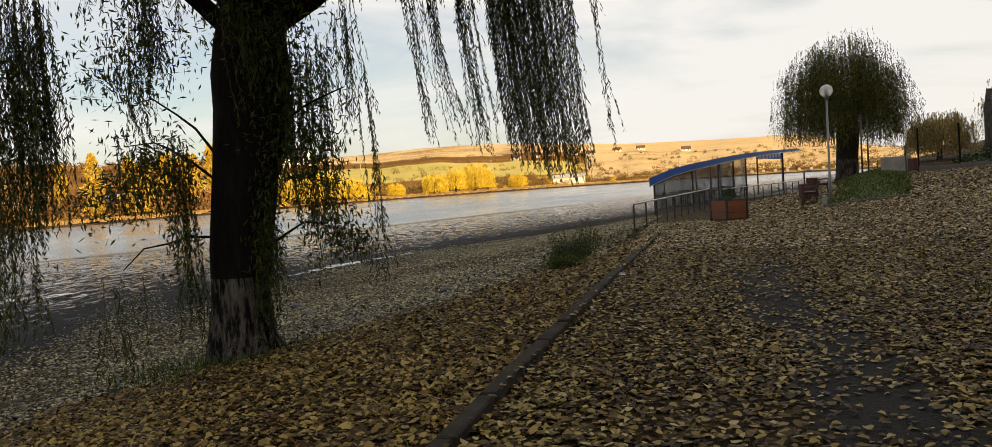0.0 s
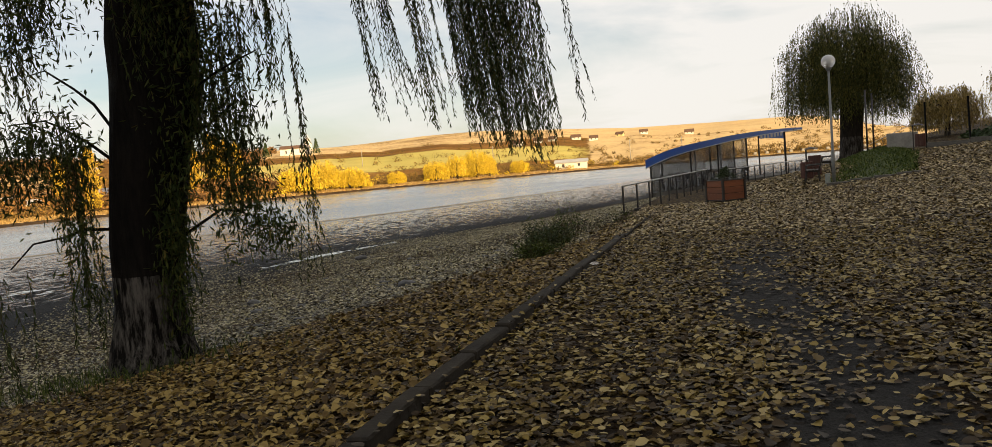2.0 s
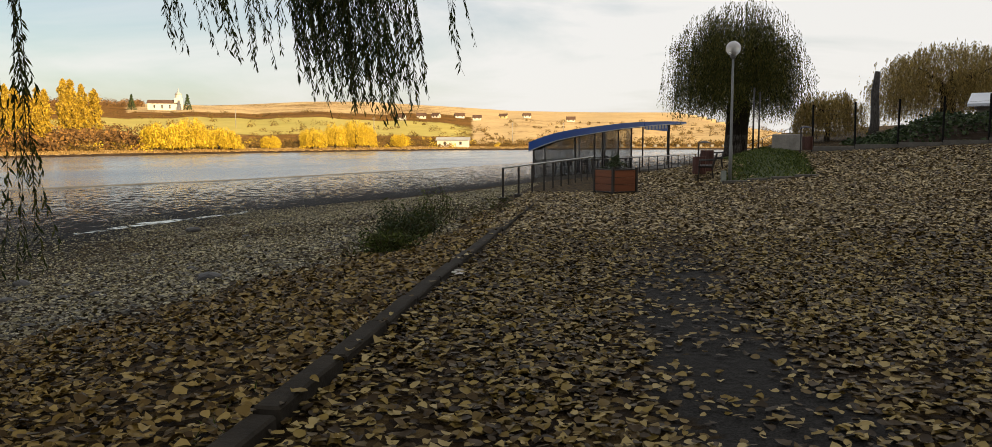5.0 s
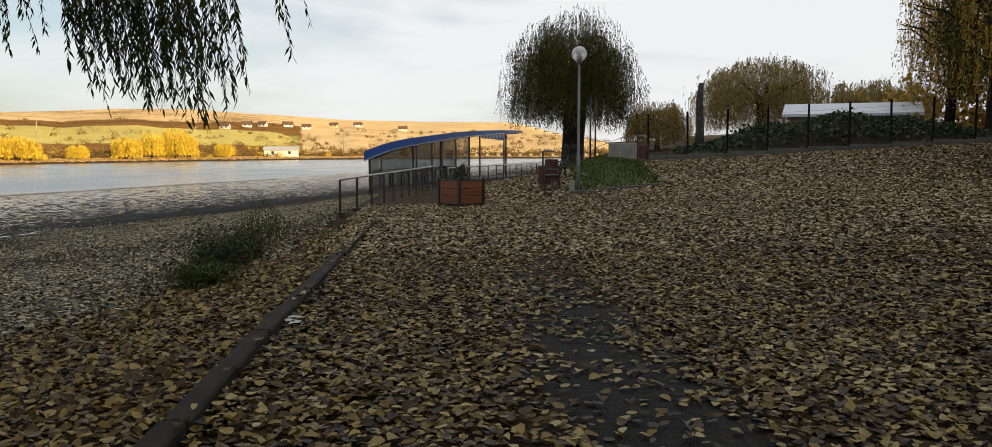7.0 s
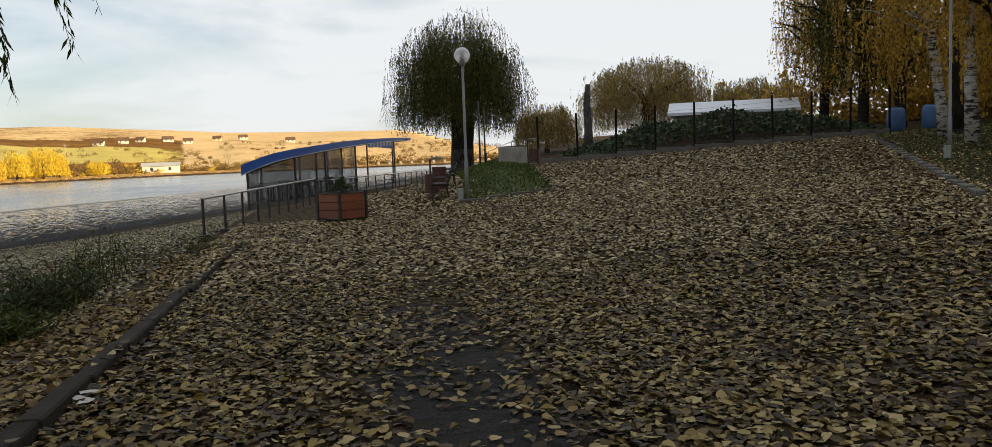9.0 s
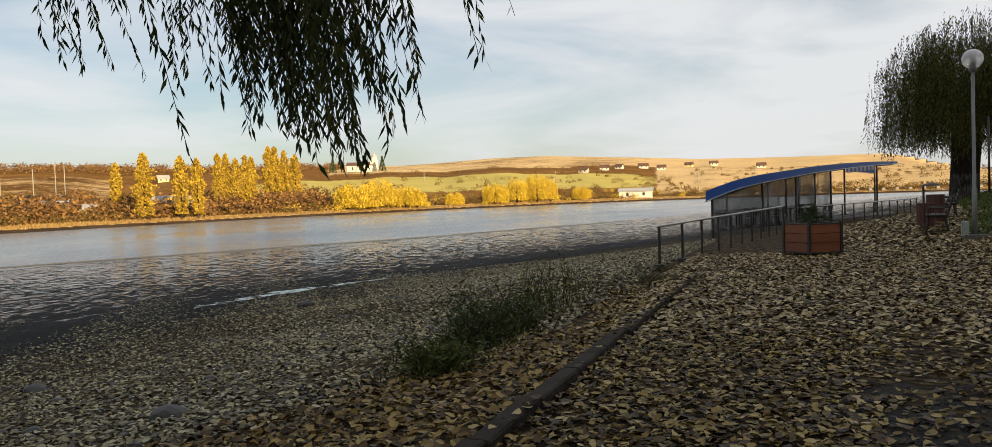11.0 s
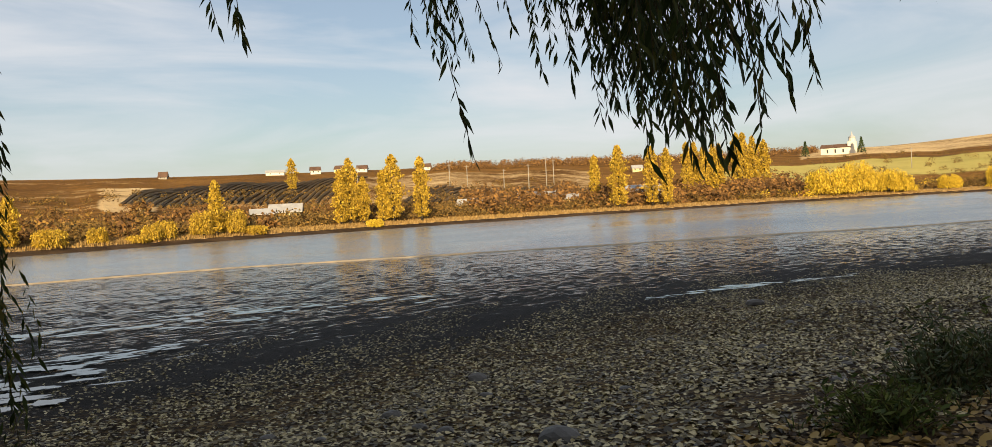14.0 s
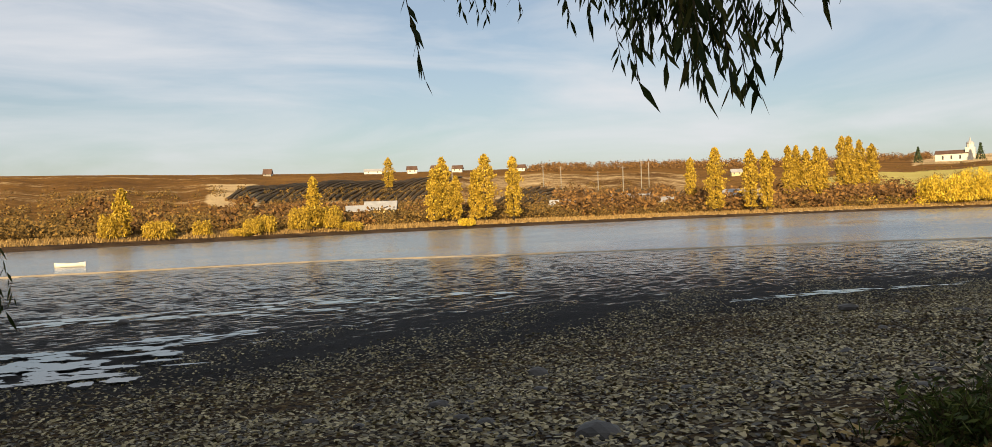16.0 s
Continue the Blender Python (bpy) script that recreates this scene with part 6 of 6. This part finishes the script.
def shore_willow(b, r, rise, w, mat, label):
    x, y = at_bearing(b, r)
    h = 1.4 + r * math.tan(radians(rise)) - gz(x, y)
    t = thing("shore_willow", pose(x, y, gz(x, y)), label, "tree", "yellow willows on the far shore")
    tr = Buf().tube([(0, 0, -0.4), (0, 0, h * 0.4), (0.2, 0, h * 0.7)], [0.35, 0.3, 0.1], 8, 0.1)
    part("trunk", tr, M_BARK2, t, "", True)
    k = int(1500 + 330 * w)
    a, q = rng.uniform(0, 6.28, k), np.sqrt(rng.uniform(0.1, 1, k))
    top = h * (0.6 + 0.4 * np.sqrt(1 - 0.9 * q * q)) * (0.92 + 0.1 * np.sin(a * 4 + b))
    zz = top * rng.uniform(0.12, 1.0, k) ** 0.8
    c = np.stack([w / 2 * q * np.cos(a) * (1 + 0.12 * np.sin(a * 5)), w / 2 * q * np.sin(a), zz], -1)
    part("crown", fast_mesh("crown", *leaf_cloud(c, 0.3 + 0.035 * w, 0.3, 1.1), mat), None, t)


for b, r, rise, w in ((-81.8, 124, 0.43, 2.6), (-78.9, 125, -0.14, 4.2), (-76.3, 127, -0.18, 2.7), (-74.0, 129, -0.86, 3.2), (-73.2, 130, -0.22, 2.7), (-72.4, 132, 0.05, 3.2), (-70.2, 135, 0.54, 3.5), (-68.2, 138, 0.59, 3.8), (-66.9, 139, -0.62, 3.8), (-59.1, 150, -0.66, 3.0),
                      (-29.1, 236, 1.22, 13), (-27.5, 241, 1.61, 8), (-25.8, 247, 0.97, 8.5), (-25.1, 249, 0.54, 6), (-19.7, 271, 0.92, 8.5), (-18.2, 278, 1.23, 7), (-16.8, 284, 1.51, 9), (-15.9, 288, 1.08, 5), (-22.5, 262, 0.4, 6), (-13.8, 300, 0.5, 7)):
    shore_willow(b, r, rise, w, M_LEAF_POP if r < 140 else M_LEAF_YW, "yellow willow with olive gaps by the far water" if r < 140 else "bright yellow willow by the far water")

# scrub, woods, reeds and vines: not to be counted
def clumps(name, B, R, size, per, mat, label, cat):
    x, y = ORIGIN[0] + R * np.sin(np.radians(B)), ORIGIN[1] + R * np.cos(np.radians(B))
    z = land(x, y)[0]
    C = []
    for px, py, pz, s in zip(x, y, z, size):
        a, q, e = rng.uniform(0, 6.28, per), np.cbrt(rng.uniform(0.1, 1, per)), rng.uniform(0, 1, per)
        C.append(np.stack([px + s * q * np.cos(a) * np.sqrt(1 - e * e * 0.8), py + s * q * np.sin(a) * np.sqrt(1 - e * e * 0.8), pz + s * 1.15 * q * e], -1))
    C = np.concatenate(C)
    V, F = leaf_cloud(C, float(np.mean(size)) * 0.27, 0.6)
    solid(name, fast_mesh(name, V, F, mat), None, label, cat, "stuff")


k = 900
B = rng.uniform(-95, 14, k)
R = shore_r(B) + 8 + rng.gamma(1.6, 11, k)
clumps("shore_scrub", B, R, rng.uniform(1.0, 2.6, k), 80, M_SCRUB, "brown and olive scrub along the far shore", "scrub")
k = 620
B = rng.uniform(-98, 12, k)
R = shore_r(B) + 25 + rng.uniform(0, 1, k) ** 2.0 * np.interp(B, [-60, -45], [150, 260])
clumps("slope_scrub", B, R, rng.uniform(1.2, 3.0, k), 60, M_SCRUB, "scattered bushes on the far slopes", "scrub")
k = 70
B = rng.uniform(-36, -6, k)
R = shore_r(B) + 6 + rng.gamma(1.5, 14, k)
clumps("yellow_scrub", B, R, rng.uniform(1.0, 2.2, k), 130, M_LEAF_YW, "yellow bushes along the far shore", "scrub")
k = 620
B = rng.uniform(-84, -31, k)
R = shore_r(B) + 22 + rng.uniform(0, 1, k) ** 1.5 * np.interp(B, [-64, -54], [90, 200])
clumps("russet_scrub", B, R, rng.uniform(0.7, 1.7, k), 70, M_WOOD_FAR, "russet thorn scrub on the far slope", "scrub")
k = 150
B = np.concatenate([rng.uniform(-53, -30, 105), rng.uniform(-84, -58, 45)])
R = shore_r(B) + 12 + rng.gamma(2.0, 14, k)
clumps("shore_wood", B, R, np.where(B > -55, rng.uniform(2.4, 5.0, k), rng.uniform(1.4, 2.6, k)), 240, M_WOOD_FAR, "russet trees in the hollow by the far shore", "woods")
k = 330
B = rng.uniform(-55, -30, k)
rc = crest(B)[0]
clumps("crest_wood", B, rc * rng.uniform(0.8, 1.0, k), rng.uniform(3, 6, k), 90, M_WOOD_FAR, "reddish brown wood along the far crest", "woods")
k = 150
B = np.concatenate([rng.uniform(-13, 12, 110), rng.uniform(-32, -13, 40)])
clumps("hill_bushes", B, shore_r(B) + np.where(B > -13, rng.uniform(40, 420, k), rng.uniform(330, 480, k)), rng.uniform(1.0, 2.8, k), 110, M_SCRUB, "bushes and hedges on the far hill", "scrub")
k = 26000
B = rng.uniform(-98, 14, k)
R = shore_r(B) + rng.uniform(4.2, 9.0, k)
x, y = ORIGIN[0] + R * np.sin(np.radians(B)), ORIGIN[1] + R * np.cos(np.radians(B))
grass_patch("shore_reeds", x, y, 0.2, 0.6, 0.09, M_REED, "dry golden reeds along the far shore", 0.2, "reeds")

rows = Buf()
for first, count, gap, r0, r1, turn in ((-75.0, 28, 0.46, 235, 450, 3.0), (-57.5, 26, 0.5, 225, 330, 2.2)):
    for i in range(count):
        pts = []
        for q in np.linspace(0, 1, 12):
            x, y = at_bearing(first + i * gap + q * turn, r0 + rng.uniform(-3, 3) + q * (r1 - r0))
            pts.append((x, y, gz(x, y) + 0.45))
        rows.tube(pts, [0.5] * 12, 5, 0.5)
solid("vineyard", rows, M_VINE, "rows of brown vines on the far slope", "vineyard", "stuff")

for b, r, w, d, h, rise, rz, wm, rm, lab in ((-64.9, 168, 5.5, 4.5, 2.2, 1.3, -30, M_YELLOW, M_ROOF_G, "pale yellow farm building by the far shore"), (-66.4, 166, 4, 3.5, 1.9, 0.8, -20, M_WHITE, M_ROOF_G, "small white shed beside the farm building"),
                                             (-47.9, 205, 10, 6, 2.0, 1.7, -52, M_CONC, M_ROOF_G, "long low house with a grey sheet roof"), (-46.0, 212, 5, 4, 1.6, 0.9, -50, M_YELLOW, M_ROOF_G, "small outbuilding beside the long house"), (-41.0, 218, 9, 6, 2.6, 1.6, -40, M_WHITE, M_ROOF_G, "white-walled house behind the poplars"),
                                             (-52.6, 190, 5, 4, 1.8, 1.0, -48, M_YELLOW, M_ROOF_G, "low farm shed among bushes"), (-10.1, 318, 12, 6, 2.6, 1.0, 5, M_WHITE, M_ROOF_G, "long white shed near the far shore"),
                                             (-12.2, 560, 13, 9, 4, 4, 10, M_WHITE, M_ROOF_R, "white house with red roof on the hill"), (-11.2, 575, 11, 8, 3.5, 3.5, -14, M_WHITE, M_ROOF_R, "white house with red roof on the hill"), (-9.6, 600, 14, 9, 4, 4, 20, M_WHITE, M_ROOF_R, "white house with red roof on the hill"), (-8.4, 570, 12, 8, 4, 3.5, 5, M_WHITE, M_ROOF_R, "white house with red roof on the hill"),
                                             (-6.6, 620, 12, 9, 4, 3.5, -8, M_YELLOW, M_ROOF_R, "yellow house with red roof on the hill"), (-5.0, 640, 12, 9, 4, 3.5, 16, M_WHITE, M_ROOF_R, "white house with red roof on the hill"), (-13.6, 520, 12, 8, 4, 3.5, -6, M_WHITE, M_ROOF_R, "white house with red roof on the hill"), (-2.0, 610, 13, 9, 4, 4, 6, M_WHITE, M_ROOF_R, "white house with red roof on the hill"),
                                             (-65.6, 640, 22, 8, 3.5, 2.5, -30, M_WHITE, M_ROOF_G, "long white building on the crest"), (-63.0, 640, 12, 9, 5, 4, -20, M_WHITE, M_ROOF_R, "house on the crest with a dark roof"), (-61.4, 655, 11, 9, 5, 4, -50, M_YELLOW, M_ROOF_R, "house on the crest with a red roof"), (-59.9, 650, 13, 9, 4.5, 4, -40, M_WHITE, M_ROOF_R, "house on the crest with a red roof"), (-55.6, 660, 12, 9, 4.5, 4, -40, M_WHITE, M_ROOF_R, "house on the crest with a red roof"), (-72.5, 610, 9, 8, 3, 5, -30, M_CONC, M_ROOF_R, "lonely barn on the crest"),
                                             (-41.3, 520, 11, 8, 4, 3, -40, M_YELLOW, M_ROOF_G, "pale house among the woods")):
    k = 0.6 if b < -50 and r > 450 else 0.55 if r > 450 else 1.0
    x, y = at_bearing(b, r * 1.2 if r > 500 and b > -20 else r)
    gable_house(x, y, gz(x, y), w * k, d * k, h * k, rise * k, rz + (90 if b < -40 else 0), wm, rm, lab)


def church(b, r):
    x, y = at_bearing(b, r)
    t = thing("church", pose(x, y, gz(x, y), 0, 0, 25) @ Matrix.Scale(0.8, 4), "white church with twin-stepped tower on the hill", "church")
    part("nave", Buf().box((30, 10, 8), pose(-14, 0, 3), 0.1), M_WHITE, t)
    rf = Buf()
    rf.add([(-30, -6, 7), (2, -6, 7), (2, 6, 7), (-30, 6, 7), (-29, 0, 11), (1, 0, 11)], [(0, 1, 5, 4), (2, 3, 4, 5), (1, 2, 5), (3, 0, 4), (3, 2, 1, 0)])
    part("roof", rf, M_ROOF_R, t)
    part("tower", Buf().box((9, 9, 14), pose(3, 0, 6), 0.2), M_WHITE, t)
    part("belfry", Buf().tube([(3, 0, 12.8), (3, 0, 17)], [3.6, 3.4], 10), M_WHITE, t)
    part("spire", Buf().tube([(3, 0, 17), (3, 0, 18.2), (3, 0, 20), (3, 0, 24)], [4.0, 3.4, 1.0, 0.15], 10), M_ROOF_G, t)
    for k in range(3):
        part("window", Buf().box((1.6, 0.3, 4), pose(-6 - k * 8, -5.1, 3.4), 0.1), M_DARK, t)


church(-28.0, 800)
for b, r in ((-27.3, 780), (-30.6, 780)):
    x, y = at_bearing(b, r)
    fir = thing("fir_tree", pose(x, y, gz(x, y)), "dark conifer beside the church", "tree", "conifers by the church")
    part("trunk", Buf().tube([(0, 0, -1), (0, 0, 8)], [0.4, 0.1], 7), M_BARK2, fir)
    q = rng.uniform(0.05, 1, 900)
    a = rng.uniform(0, 6.28, 900)
    c = np.stack([3.6 * (1 - q) * np.cos(a), 3.6 * (1 - q) * np.sin(a), q * 13.5], -1)
    part("crown", fast_mesh("crown", *leaf_cloud(c, 1.0, 0.5, 0.6), M_IVY), None, fir)
for b, r, h in ((-47.4, 330, 12), (-46.9, 335, 11), (-54.0, 340, 9), (-52.8, 350, 9), (-50.3, 350, 8), (-48.6, 300, 10), (-60.2, 330, 8), (-15.5, 360, 9), (-6.0, 380, 9), (-2.5, 390, 9), (-24.5, 420, 9)):
    x, y = at_bearing(b, r)
    u = thing("utility_pole", pose(x, y, gz(x, y)), "pale concrete utility pole on the far slope", "utility pole", "utility poles")
    part("pole", Buf().tube([(0, 0, -1), (0, 0, h)], [0.22, 0.13], 8), M_CONC, u, "", True)
    part("cross_arm", Buf().box((1.8, 0.12, 0.12), pose(0, 0, h - 0.6, 0, 0, 40), 0.01), M_CONC, u)

bx, by = at_bearing(-83.6, 72)
boat = thing("rowing_boat", pose(bx, by, -2.3, 0, 0, 75) @ Matrix.Scale(0.64, 4), "small white rowing boat on the lake", "boat")
hull = Buf()
sec = []
for q in np.linspace(-1, 1, 13):
    w = 0.62 * (1 - abs(q) ** 2.6) + 0.05
    sh = 0.42 + 0.16 * q * q
    sec.append([(q * 1.7, -w, sh), (q * 1.7, -w * 0.7, 0.05), (q * 1.7, 0, -0.08), (q * 1.7, w * 0.7, 0.05), (q * 1.7, w, sh), (q * 1.66, w * 0.9, sh), (q * 1.66, w * 0.6, 0.12), (q * 1.66, 0, 0.02), (q * 1.66, -w * 0.6, 0.12), (q * 1.66, -w * 0.9, sh)])
hull.v = [p for s in sec for p in s]
hull.f = [(i * 10 + j, i * 10 + (j + 1) % 10, (i + 1) * 10 + (j + 1) % 10, (i + 1) * 10 + j) for i in range(12) for j in range(10)] + [tuple(range(10)), tuple(reversed(range(120, 130)))]
part("hull", hull, M_WHITE, boat, "", True)
for q in (-0.6, 0.3):
    part("thwart", Buf().box((0.25, 0.95, 0.04), pose(q, 0, 0.32), 0.005), M_PLANK, boat)

# dam at the lake's far end
dam = Buf()
for k in range(30):
    b = -3 + k * 0.75
    x, y = at_bearing(b, shore_r(b) + 6)
    dam.box((1.2, 1.2, 1.0), pose(x, y, gz(x, y) + 0.7, 0, 0, b), 0.1)
solid("dam_blocks", dam, M_CONC, "row of pale concrete blocks on the far dam", "dam", "stuff")

# unseen wooded hillside, added to keep the low sun off this shore
hs = Buf()
n1, n2 = 60, 7
for i in range(n1 + 1):
    y = -330 + i * 6.4
    for j, (dx, h) in enumerate(((0, 6), (5, 28), (10, 41), (16, 46), (26, 47), (40, 42), (70, 5))):
        k = 2.6 * noise.noise((i * 0.35, j * 0.6, 0)) + 1.6 * noise.noise((i * 1.1, j * 1.3, 4))
        hs.v.append((74 + dx - y * 0.12, y, h + (k if 0 < j < 6 else 0)))
hs.f = [(i * n2 + j, (i + 1) * n2 + j, (i + 1) * n2 + j + 1, i * n2 + j + 1) for i in range(n1) for j in range(n2 - 1)]
hill = thing("unseen_hillside", Matrix(), "unseen wooded hillside added to shade the promenade", "hillside", "", "structure")
part("slope", hs, M_SCRUB, hill)
V = np.array(hs.v)
c = V[rng.integers(0, len(V), 9000)] + rng.normal(0, 2.0, (9000, 3))
part("foliage", fast_mesh("foliage", *leaf_cloud(c, 2.4, 0.7), M_WOOD_FAR), None, hill)

for x, y, turn in ((0.13, 10.05, 20), (0.17, 9.82, 70), (0.1, 9.93, 130)):
    scrap = Buf()
    scrap.v = [(0.035 * i - 0.05, 0.03 * j - 0.03, 0.012 + 0.02 * noise.noise((i * 0.9 + x * 40, j * 0.9 + turn, 0))) for i in range(4) for j in range(3)]
    scrap.f = [(i * 3 + j, i * 3 + j + 1, i * 3 + j + 4, i * 3 + j + 3) for i in range(3) for j in range(2)]
    sc = thing("paper_scrap", pose(x, y, gz(x, y) + 0.035, 0, 0, turn), "crumpled white scrap of paper lying by the kerb", "litter", "scraps by the kerb")
    part("sheet", scrap, M_WHITE, sc)
